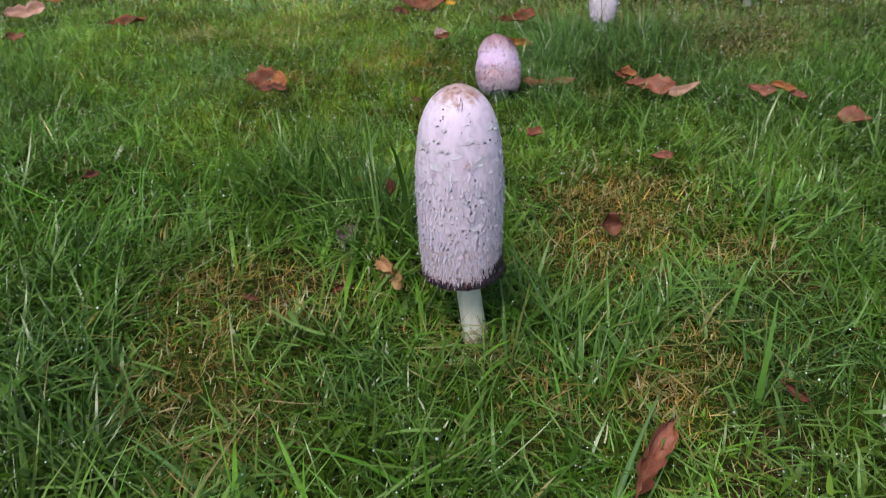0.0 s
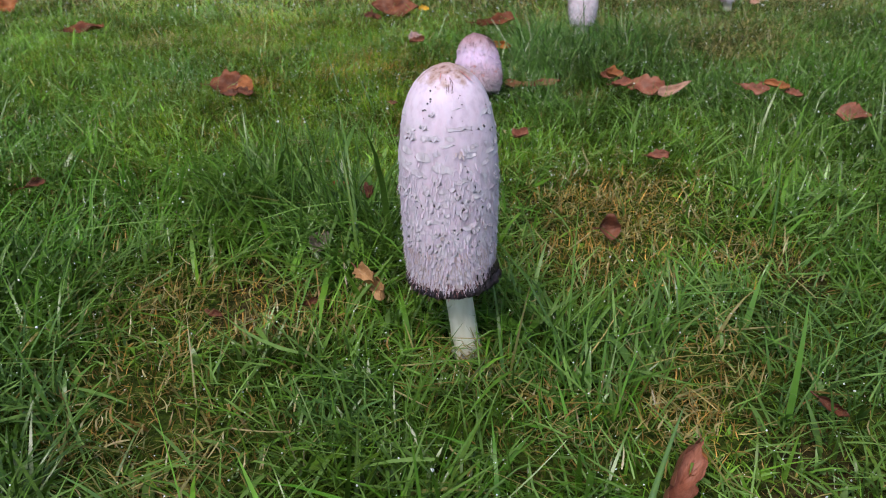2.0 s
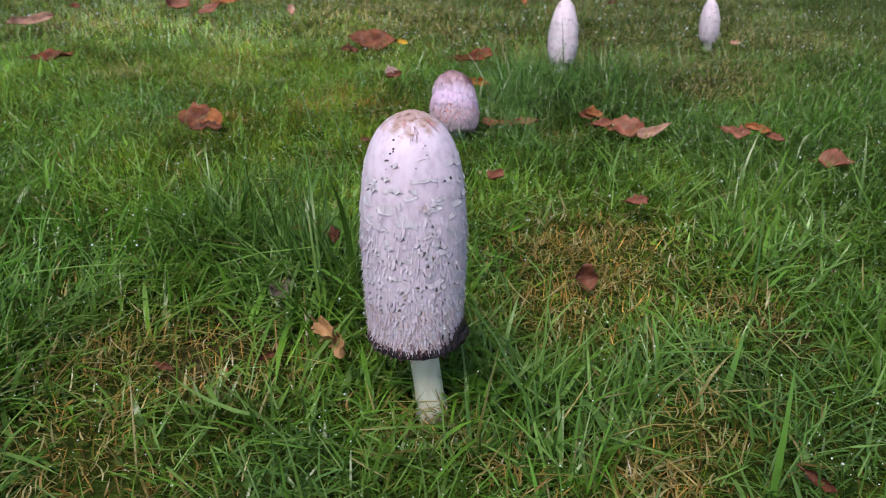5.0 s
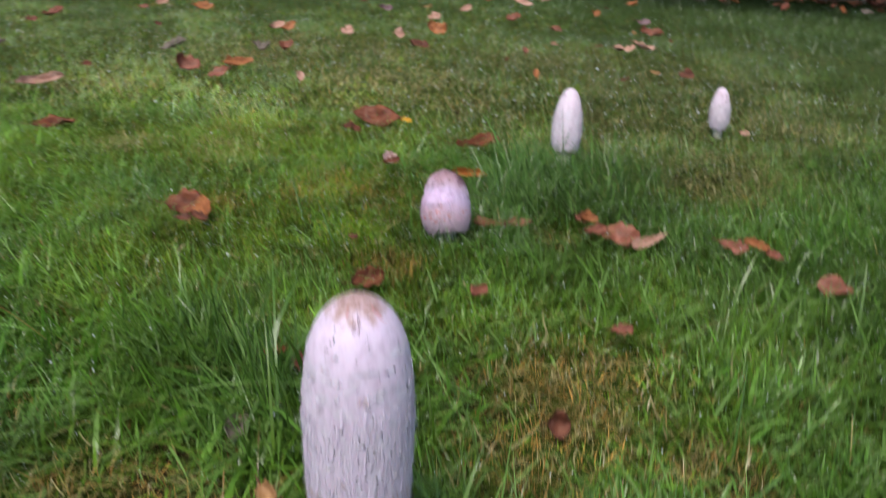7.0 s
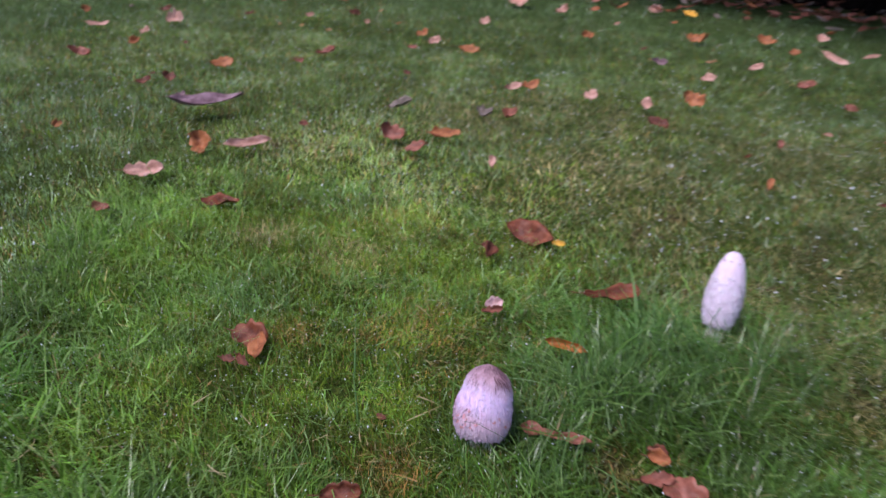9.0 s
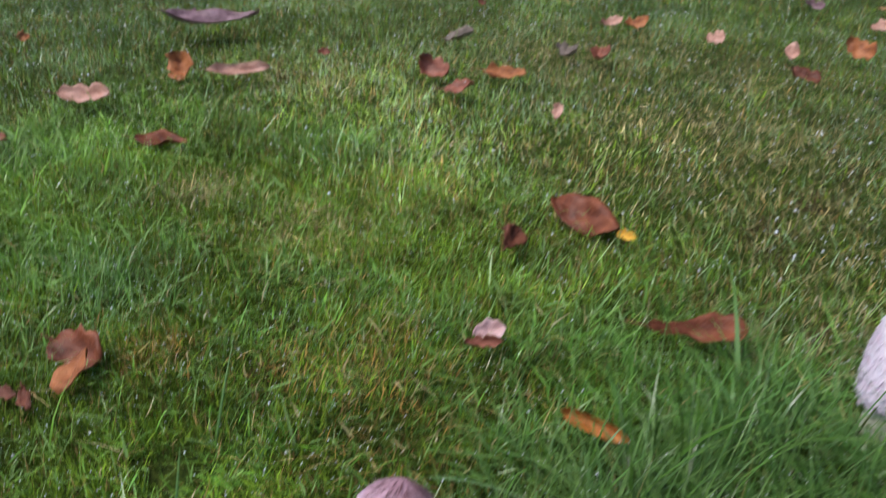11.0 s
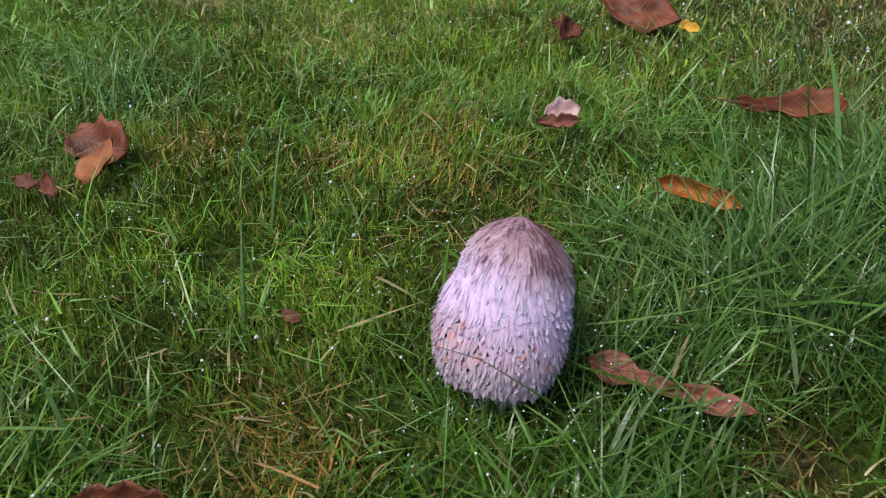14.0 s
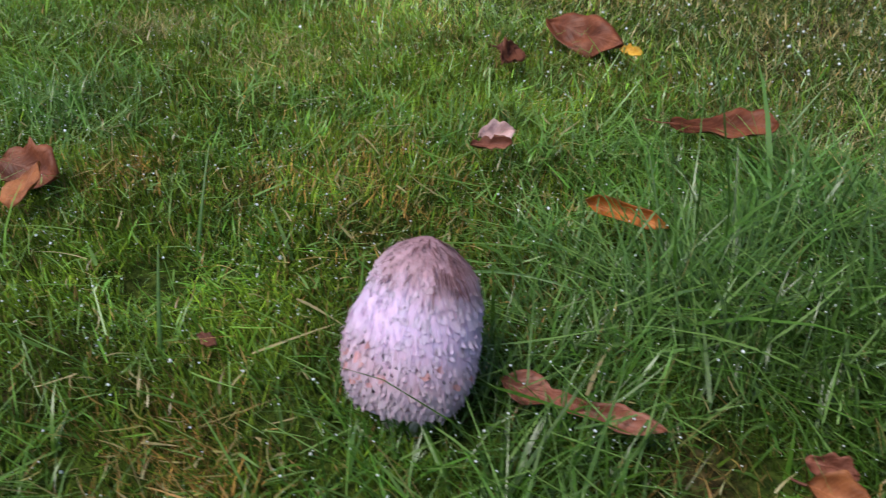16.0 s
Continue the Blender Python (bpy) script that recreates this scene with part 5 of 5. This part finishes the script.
        tint = np.where(isdry[:, None], tint, tint * (1 - olive[:, None]) + np.array([[0.135, 0.170, 0.014]]) * shade * olive[:, None])
        # beyond the near part blades turn bluer, and lighter within the patches
        blue = np.maximum(blue, (0.15 + 0.75 * patches(x, y, PALE_SPOTS)) * (1 - close) * rng.rand(n) ** 0.6)
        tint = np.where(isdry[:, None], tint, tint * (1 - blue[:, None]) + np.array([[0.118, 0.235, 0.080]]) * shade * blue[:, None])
        tint = tint * (1 + 0.35 * patches(x, y, PALE_SPOTS) * (1 - close))[:, None]
    # tufts differ in vigour and wetness
    tuft = field(x, y, 34.0, 2, 21.0)
    # blades are about half as bright within the DEEP patches
    deepen = patches(x, y, DEEP)[:, None]
    tint = tint * (1 - deepen * np.array([[0.50, 0.42, 0.46]]))
    tint = tint * np.clip(0.30 + 1.45 * tuft, 0.35, 1.6)[:, None] ** 0.9
    # shade towards the hedge corner, put into the colour of the turf
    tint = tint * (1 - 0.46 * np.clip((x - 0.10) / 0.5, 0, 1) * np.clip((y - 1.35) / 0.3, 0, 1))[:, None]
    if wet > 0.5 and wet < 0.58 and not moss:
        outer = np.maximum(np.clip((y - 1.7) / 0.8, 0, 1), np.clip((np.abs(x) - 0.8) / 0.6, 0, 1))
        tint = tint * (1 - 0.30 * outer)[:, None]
    root = np.full(n, -0.003)
    if wet < 0.3 and not moss and y.max() > 0.2:
        # blades that are bent over and lie on the others, grey with dew
        lying = rng.rand(n) < 0.09
        lean = np.where(lying, 1.05 + 0.40 * rng.rand(n), lean)
        curve = np.where(lying, rng.normal(0.1, 0.25, n), curve)
        root = np.where(lying, 0.006 + 0.013 * rng.rand(n), root)
        W, L = np.where(lying, 0.8 * W, W), np.where(lying, 1.15 * L, L)
        grey = np.array([0.19, 0.31, 0.09]) * (0.6 + 0.8 * rng.rand(n, 1))
        tint = np.where((lying & ~isdry & (rng.rand(n) < 0.6))[:, None], 0.3 * tint + 0.7 * grey, tint)
        tint = np.where(lying[:, None], tint, 0.86 * tint)
    ob, pts = blade_mesh(name, x, y, L, W, lean, curve, az, segs, tint, z0=root, twist=rng.normal(0, 0.5, n), mat=M_MOSS if moss else None)
    tagged(ob, label, "moss" if moss else "grass", kind="stuff")
    return pts


def scatter(n, x0, x1, y0, y1, seed, keep=None):
    rng = np.random.RandomState(seed)
    x, y = rng.uniform(x0, x1, n), rng.uniform(y0, y1, n)
    if keep is not None:
        k = keep(x, y)
        x, y = x[k], y[k]
    return x, y


HX0, HY0, HX1, HY1 = -0.90, 3.97, 0.90, 3.70       # front edge of the bed under the hedge


def before_bed(x, y):
    return y < HY0 + (x - HX0) * (HY1 - HY0) / (HX1 - HX0) + 0.10 * (field(x, y, 3.0, 2, 6.0) - 0.5) * 2


cone = lambda x, y: (np.abs(x - 0.08) < 0.15 + 0.42 * y) & (y > 0.26)
share = lambda y: np.clip((1.55 - y) / 0.30, 0, 1)
near = lambda x, y: cone(x, y) & (np.random.RandomState(122).rand(len(x)) < share(y))
rc = np.random.RandomState(131)
tx, ty = scatter(40000, -0.68, 0.84, 0.26, 1.55, 101, near)
kept = rc.rand(len(tx)) > 0.60 * np.clip(patches(tx, ty, DRY), 0, 1) * (ty < 1.2) + 0.30 * np.clip((0.95 - ty) / 0.25, 0, 1) + 0.06 * np.clip((ty - 0.82) / 0.1, 0, 1) * np.clip((1.25 - ty) / 0.1, 0, 1)
tx, ty = tx[kept], ty[kept]
blades = 2 + rc.poisson(5.2, len(tx))
tuft_of = np.repeat(np.arange(len(tx)), blades)
fan, off = rc.uniform(0, 2 * np.pi, len(tuft_of)), np.abs(rc.normal(0, 0.0026, len(tuft_of)))
xa, ya = tx[tuft_of] + off * np.cos(fan), ty[tuft_of] + off * np.sin(fan)
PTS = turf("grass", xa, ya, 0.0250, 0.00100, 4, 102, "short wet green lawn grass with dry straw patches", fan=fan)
xm, ym = scatter(180000, -0.68, 0.84, 0.26, 1.55, 103, near)
turf("moss", xm, ym, 0.0115, 0.0009, 2, 104, "yellow-green moss between the grass", True)
xo, yo = scatter(420000, -0.45, 0.40, 0.78, 1.45, 132, near)
dense = np.random.RandomState(133).rand(len(xo)) < (0.30 + 0.65 * patches(xo, yo, MOSSY)) * np.clip(2.2 * field(xo, yo, 20, 2, 12.0) - 0.35, 0.1, 1)
turf("moss", xo[dense], yo[dense], 0.0125, 0.0008, 2, 134, "feathery yellow-green moss cushions", True)
mid_moss = lambda x, y: ~cone(x, y) | (np.random.RandomState(123).rand(len(x)) > share(y))
thinning = lambda x, y: np.random.RandomState(118).rand(len(x)) < np.clip((1.15 - x) / 0.7, 0, 1) * np.clip((x + 1.9) / 0.7, 0, 1) * np.clip((3.2 - y) / 1.0, 0, 1) * np.clip((y - 0.7) / 0.4, 0, 1)
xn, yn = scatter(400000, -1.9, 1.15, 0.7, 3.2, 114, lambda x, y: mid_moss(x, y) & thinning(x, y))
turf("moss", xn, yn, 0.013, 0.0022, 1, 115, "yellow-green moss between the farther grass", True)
mid_zone = lambda x, y: ~cone(x, y) | (np.random.RandomState(124).rand(len(x)) > share(y))
thin = lambda x, y: (y > 0.75) | (np.random.RandomState(3).rand(len(y)) < 0.35)
xb, yb = scatter(480000, -1.7, 1.1, 0.1, 2.5, 105, lambda x, y: mid_zone(x, y) & thin(x, y) & (np.random.RandomState(121).rand(len(x)) < np.clip((x + 1.7) / 0.35, 0, 1) * np.clip((1.1 - x) / 0.3, 0, 1)))
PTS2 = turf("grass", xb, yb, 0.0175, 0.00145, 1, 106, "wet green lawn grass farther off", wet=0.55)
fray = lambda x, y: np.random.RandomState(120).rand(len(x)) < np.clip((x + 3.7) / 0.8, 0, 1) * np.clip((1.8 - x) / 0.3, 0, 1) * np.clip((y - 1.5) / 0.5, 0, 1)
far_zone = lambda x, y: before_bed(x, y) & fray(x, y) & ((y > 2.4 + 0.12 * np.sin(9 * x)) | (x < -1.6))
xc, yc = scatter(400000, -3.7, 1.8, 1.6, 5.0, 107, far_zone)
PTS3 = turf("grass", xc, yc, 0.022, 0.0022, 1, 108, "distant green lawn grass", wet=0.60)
xd, yd = scatter(26000, -1.4, 1.6, -1.2, 0.1, 109)
edge = np.random.RandomState(119).rand(len(xd)) < np.clip((yd + 1.2) / 0.7, 0, 1) * np.clip((xd + 1.4) / 0.5, 0, 1) * np.clip((1.6 - xd) / 0.5, 0, 1)
xd, yd = xd[edge], yd[edge]
turf("grass", xd, yd, 0.034, 0.0040, 2, 110, "green lawn grass behind the mushrooms' near side")

# thatch: dead blades lying flat on the turf
xt, yt = scatter(230000, -0.66, 0.85, 0.26, 2.2, 111)
pick = np.random.RandomState(112).rand(len(xt)) < 0.03 + 0.75 * patches(xt, yt, DRY) * field(xt, yt, 26, 2, 3.0) * np.where(yt > 1.35, 0.6, 1.0)
xt, yt = xt[pick], yt[pick]
xe, ye = scatter(60000, -0.16, 0.40, 0.36, 0.78, 116)
pick = np.random.RandomState(117).rand(len(xe)) < 0.26 * patches(xe, ye, DRY) * np.clip(4.0 * field(xe, ye, 38, 2, 3.0) - 1.7, 0, 1)
xt, yt = np.concatenate([xt, xe[pick]]), np.concatenate([yt, ye[pick]])
rt = np.random.RandomState(113)
nt_ = len(xt)
hue = rt.rand(nt_, 1)
dead = np.where(hue < 0.38, np.array([0.47, 0.36, 0.18]), np.where(hue < 0.62, np.array([0.33, 0.27, 0.08]), np.where((yt < 1.1)[:, None], np.array([0.32, 0.155, 0.055]), np.array([0.34, 0.25, 0.12]))))
ob, pts = blade_mesh("thatch", xt, yt, rt.uniform(0.005, 0.017, nt_), rt.uniform(0.0005, 0.0014, nt_), rt.uniform(0.8, 1.5, nt_), rt.normal(0.1, 0.6, nt_),
                     rt.uniform(0, 6.283, nt_), 4, dead * rt.uniform(0.45, 1.15, (nt_, 1)), z0=0.001 + 0.010 * rt.rand(nt_), sway=rt.normal(0, 1.3, nt_))
tagged(ob, "dead straw-coloured blades lying in the lawn", "thatch", kind="stuff")

# pale straw stems lying on top of the sward
xs, ys = scatter(900, -0.30, 0.45, 0.36, 1.30, 141)
pick = np.random.RandomState(142).rand(len(xs)) < 0.10 + 0.35 * np.clip(patches(xs, ys, DRY) + 0.8 * patches(xs, ys, MOSSY), 0, 1)
xs, ys = xs[pick], ys[pick]
ns = len(xs)
pale_straw = np.array([0.52, 0.40, 0.23]) * (1 - 0.5 * rt.rand(ns, 1)) + np.array([0.05, 0.02, 0.0]) * rt.rand(ns, 1)
ob, pts = blade_mesh("straw", xs, ys, rt.uniform(0.012, 0.042, ns), rt.uniform(0.0007, 0.0020, ns), rt.uniform(1.2, 1.55, ns), rt.normal(0.1, 0.2, ns),
                     rt.uniform(0, 6.283, ns), 5, pale_straw, z0=0.005 + 0.010 * rt.rand(ns), sway=rt.normal(0, 0.5, ns))
tagged(ob, "pale dead straw stems lying on the sward", "straw", kind="stuff")

# long blades that stand out singly


def long_blade(x, y, length, width, heading, lean, curve, colour, label):
    a = lambda v: np.array([v], dtype=float)
    ob, pts = blade_mesh("grass_blade", a(0.0), a(0.0), a(length), a(width), a(lean), a(curve), a(radians(heading)), 12, np.array([colour]), z0=-0.004 - float(soil(0, 0)))
    me = ob.data
    ob.location = (x, y, float(soil(x, y)))
    md = ob.modifiers.new("thickness", "SOLIDIFY")
    md.thickness = 0.0003
    return tagged(ob, label, "grass blade", "long single blades")


DARK, FRESH, PALE = (0.04, 0.11, 0.02), (0.10, 0.22, 0.035), (0.12, 0.23, 0.09)
long_blade(0.330, 0.640, 0.085, 0.0024, 75, 0.12, 0.55, DARK, "tall dark green upright grass blade")
long_blade(0.013, 0.675, 0.105, 0.0026, 140, 0.10, 0.30, DARK, "tall dark green upright grass blade")
long_blade(0.028, 0.668, 0.095, 0.0022, 120, 0.18, 0.35, DARK, "tall dark green upright grass blade")
long_blade(0.040, 0.660, 0.075, 0.0026, 60, 0.15, 0.50, FRESH, "tall green grass blade")
long_blade(0.055, 0.655, 0.070, 0.0024, 85, 0.02, 0.40, FRESH, "tall green grass blade")
long_blade(0.178, 0.370, 0.090, 0.0036, 62, 0.95, 0.45, PALE, "broad pale dewy grass blade lying over")
long_blade(0.270, 1.115, 0.085, 0.0030, 25, 0.75, 0.85, PALE, "broad arching grass blade")
long_blade(0.285, 1.090, 0.080, 0.0030, 10, 0.80, 0.80, FRESH, "broad arching grass blade")
long_blade(0.085, 1.085, 0.085, 0.0032, 5, 0.95, 0.75, PALE, "broad pale blade arching over the turf")
long_blade(0.230, 1.150, 0.080, 0.0030, 20, 0.70, 0.90, FRESH, "broad arching grass blade")
long_blade(0.025, 0.965, 0.060, 0.0026, 130, 0.55, 0.30, DARK, "dark slanting grass blade")
long_blade(-0.02, 1.03, 0.070, 0.0022, 120, 0.60, 0.30, DARK, "dark slanting grass blade")
long_blade(0.2790, 1.272, 0.062, 0.0016, 50, 0.30, 0.25, (0.03, 0.02, 0.015), "dark withered stalk before a white cap")
long_blade(0.098, 1.01, 0.055, 0.0028, 110, 0.10, 0.30, FRESH, "upright grass blade beside a mushroom")
long_blade(0.100, 0.470, 0.050, 0.0012, 30, 0.55, 0.25, (0.05, 0.04, 0.03), "thin dark stalk crossing a mushroom stem")
long_blade(-0.016, 0.690, 0.091, 0.0024, 180, 0.01, 0.24, DARK, "tall dark green upright grass blade")
long_blade(0.001, 0.684, 0.089, 0.0024, 0, 0.00, 0.24, DARK, "tall dark green upright grass blade")
long_blade(0.014, 0.690, 0.097, 0.0024, 0, 0.00, 0.24, DARK, "tall dark green upright grass blade")
long_blade(0.008, 0.678, 0.061, 0.0024, 180, 0.21, 0.24, DARK, "tall dark green upright grass blade")
long_blade(0.026, 0.684, 0.068, 0.0024, 0, 0.04, 0.24, DARK, "tall dark green upright grass blade")
long_blade(-0.028, 0.697, 0.060, 0.0024, 180, 0.23, 0.24, DARK, "tall dark green upright grass blade")
long_blade(0.145, 0.673, 0.096, 0.0024, 0, 0.27, 0.24, DARK, "tall dark green upright grass blade")
long_blade(0.154, 0.685, 0.069, 0.0024, 180, 0.12, 0.24, DARK, "tall dark green upright grass blade")
long_blade(0.116, 0.519, 0.060, 0.0011, 176, 0.30, 0.05, DARK, "thin dark grass blade leaning across a pale stem")
rb = random.Random(77)
for _ in range(56):
    a = rb.uniform(0, 1)
    long_blade(-0.03 + 0.085 * a + rb.uniform(-0.02, 0.02), 0.735 - 0.10 * a + rb.uniform(-0.02, 0.02), rb.uniform(0.050, 0.100), rb.uniform(0.0012, 0.0022),
               rb.uniform(0, 360), rb.uniform(0.0, 0.30), rb.uniform(0.2, 0.7), DARK if rb.random() < 0.6 else FRESH, "tall dark green blade in a grass tuft")
for _ in range(14):
    long_blade(rb.uniform(0.0, 0.30), rb.uniform(0.90, 1.06), rb.uniform(0.035, 0.060), rb.uniform(0.0022, 0.0034),
               rb.uniform(0, 360), rb.uniform(0.8, 1.3), rb.uniform(0.1, 0.5), rb.choice([FRESH, FRESH, DARK]), "broad green blade leaning over the turf")
for _ in range(26):
    long_blade(0.29 + rb.uniform(-0.07, 0.07), 1.16 + rb.uniform(-0.08, 0.08), rb.uniform(0.050, 0.085), rb.uniform(0.0018, 0.0032),
               rb.uniform(-60, 100), rb.uniform(0.3, 0.8), rb.uniform(0.4, 1.1), rb.choice([FRESH, FRESH, DARK]), "arching green blade in a lush tuft")


# ---------------------------------------------------------------- dew


def dew(name, pts, count, seed, size, segs_from, fine=2):
    rng = np.random.RandomState(seed)
    n, k = pts.shape[0], pts.shape[1]
    i = rng.randint(0, n, count * 3)
    i = i[field(pts[i, 0, 0], pts[i, 0, 1], 24.0, 2, 31.0) + 0.25 * rng.rand(len(i)) > 0.58][:count]
    count = len(i)
    j = rng.randint(segs_from, k, count)
    c = pts[i, j]
    r = size * np.exp(rng.normal(0, 0.40, count))
    bm = bmesh.new()
    if fine:
        bmesh.ops.create_icosphere(bm, subdivisions=fine, radius=1.0)
    else:
        bmesh.ops.create_cone(bm, cap_ends=False, segments=4, radius1=1.0, radius2=0.0, depth=1.0, matrix=Matrix.Translation((0, 0, 0.5)))
        bmesh.ops.create_cone(bm, cap_ends=False, segments=4, radius1=0.0, radius2=1.0, depth=1.0, matrix=Matrix.Translation((0, 0, -0.5)))
        bmesh.ops.remove_doubles(bm, verts=bm.verts, dist=0.01)
        bmesh.ops.recalc_face_normals(bm, faces=bm.faces)
        bm.verts.index_update()
    v = np.array([q.co[:] for q in bm.verts])
    f = np.array([[q.index for q in fc.verts] for fc in bm.faces])
    bm.free()
    verts = (c[:, None, :] + r[:, None, None] * v[None, :, :] + np.array([0, 0, 0.6]) * r[:, None, None]).reshape(-1, 3)
    tris = (f[None, :, :] + (np.arange(count) * len(v))[:, None, None]).reshape(-1, 3)
    ob = raw_mesh(name, verts, np.zeros((0, 4), int), tris, M_DEW)
    return tagged(ob, "dew drops hanging on the grass, whitened to stand for their glints", "dew", kind="stuff")


dew("dew_drops", PTS, 2600, 7, 0.00036, 2, 1)
dew("dew_drops", PTS, 3500, 9, 0.00036, 2, 1)
dew("dew_drops", PTS, 22000, 10, 0.00033, 2, 0)
dew("dew_drops", PTS2, 15000, 8, 0.00075, 1, 0)
dew("dew_drops", PTS3, 6000, 11, 0.0008, 1, 0)

# ---------------------------------------------------------------- hedge and its bed of litter
ALONG = Vector((HX1 - HX0, HY1 - HY0, 0)).normalized()
BACK = Vector((-ALONG.y, ALONG.x, 0))
if BACK.y < 0:
    BACK = -BACK


def joined_leaves(name, mats, count, spot, size, seed, label, category, parent=None):
    """Many small bent leaves in one mesh."""
    rng = np.random.RandomState(seed)
    verts, quads, idx = [], [], []
    for q in range(count):
        c, nrm = spot(rng)
        L, W = size * rng.uniform(0.6, 1.4), size * rng.uniform(0.4, 0.8)
        m = Matrix.Translation(c) @ nrm
        o = len(verts)
        bend = rng.uniform(0.1, 0.5)
        for t, w in ((0, 0.12), (0.3, 0.9), (0.65, 0.85), (1, 0.1)):
            for s in (-1, 0, 1):
                verts.append(tuple(m @ Vector((L * (t - 0.5), W / 2 * w * s, bend * L * ((t - 0.5) ** 2) + 0.18 * W * abs(s)))))
        for a in range(3):
            for d in range(2):
                p = o + 3 * a + d
                quads.append((p, p + 1, p + 4, p + 3))
                idx.append(q)
    me = bpy.data.meshes.new(name)
    me.from_pydata(verts, [], quads)
    for mt in mats:
        me.materials.append(mt)
    pick = rng.randint(0, len(mats), count)
    me.polygons.foreach_set("material_index", [int(pick[i]) for i in idx])
    ob = new(name, me)
    ob.parent = parent
    return tagged(ob, label, category, kind="stuff")


def litter_spot(rng):
    s, d = rng.uniform(-1.6, 3.4), rng.uniform(-0.12, 0.85) ** 1
    if rng.rand() < 0.12:
        d = rng.uniform(-0.45, 0.05)
    p = Vector((HX0, HY0, 0)) + ALONG * s + BACK * d
    z = float(soil(p.x, p.y)) + rng.uniform(0.008, 0.026) + (0.014 if d < 0 else 0)
    return Vector((p.x, p.y, z)), pose(0, 0, 0, rng.uniform(-35, 45), rng.uniform(-30, 30), rng.uniform(0, 360))


joined_leaves("leaf_litter", [LEAF["brown"], LEAF["rose"], LEAF["brown"], LEAF["orange"], LEAF["brown"], LEAF["grey"]], 1300, litter_spot, 0.042, 5,
              "brown fallen leaves heaped under the hedge", "leaf litter")

hedge = new("hedge")
hedge.location = Vector((HX0, HY0, -0.02)) + ALONG * 1.0 + BACK * 0.7
tagged(hedge, "dark evergreen hedge behind the lawn", "hedge")
inv = hedge.location.copy()


def hedge_spot(rng):
    # upper foliage, out of view, is added tall and overhanging to block light
    s, h = rng.uniform(-4.0, 4.5), 0.14 + 3.0 * rng.rand() ** 1.4
    d = 0.22 + 0.16 * rng.rand() ** 2 + 0.10 * math.sin(s * 2.3) - 0.95 * min(max(h - 0.26, 0) / 0.55, 1.0)
    p = Vector((HX0, HY0, 0)) + ALONG * s + BACK * d - inv
    return Vector((p.x, p.y, h)), pose(0, 0, 0, rng.uniform(10, 80), rng.uniform(-40, 40), rng.uniform(0, 360))


joined_leaves("foliage", [M_HEDGE], 10000, hedge_spot, 0.105, 9, "dark green glossy leaves", "", hedge)
for k in range(46):
    bm = bmesh.new()
    s = -4.0 + 8.6 * (k + random.random()) / 46
    p = Vector((HX0, HY0, 0)) + ALONG * s + BACK * (0.30 + 0.1 * random.random()) - inv
    lean_x, lean_y = random.uniform(-0.15, 0.15), random.uniform(-0.1, 0.1)
    rings = []
    for t in range(6):
        h, r = 2.1 * t / 5, 0.022 * (1 - 0.7 * t / 5) * (0.6 + 0.6 * (k % 3) / 2)
        rings.append([bm.verts.new((p.x + lean_x * h + 0.02 * math.sin(5 * h + k) + r * math.cos(q * 1.047), p.y + lean_y * h + r * math.sin(q * 1.047), h - 0.03 * (t == 0))) for q in range(6)])
    for lo, hi in zip(rings, rings[1:]):
        for q in range(6):
            bm.faces.new((lo[q], lo[(q + 1) % 6], hi[(q + 1) % 6], hi[q]))
    part("stem", bm, M_TWIG_SHADE, hedge)
# near-black sheet within the hedge: its deep shade is put into the colour
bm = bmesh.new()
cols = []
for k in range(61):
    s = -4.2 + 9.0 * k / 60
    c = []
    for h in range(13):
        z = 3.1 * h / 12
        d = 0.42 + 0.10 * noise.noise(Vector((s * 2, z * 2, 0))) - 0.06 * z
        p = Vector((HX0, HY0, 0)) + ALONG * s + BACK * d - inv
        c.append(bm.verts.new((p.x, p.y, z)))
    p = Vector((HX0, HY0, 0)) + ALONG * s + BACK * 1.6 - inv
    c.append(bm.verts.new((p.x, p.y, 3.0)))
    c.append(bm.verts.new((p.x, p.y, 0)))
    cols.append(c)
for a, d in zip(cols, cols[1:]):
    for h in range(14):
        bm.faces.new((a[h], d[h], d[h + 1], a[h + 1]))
part("heart", bm, M_TWIG_SHADE, hedge, "near-black sheet for the shade inside the hedge")
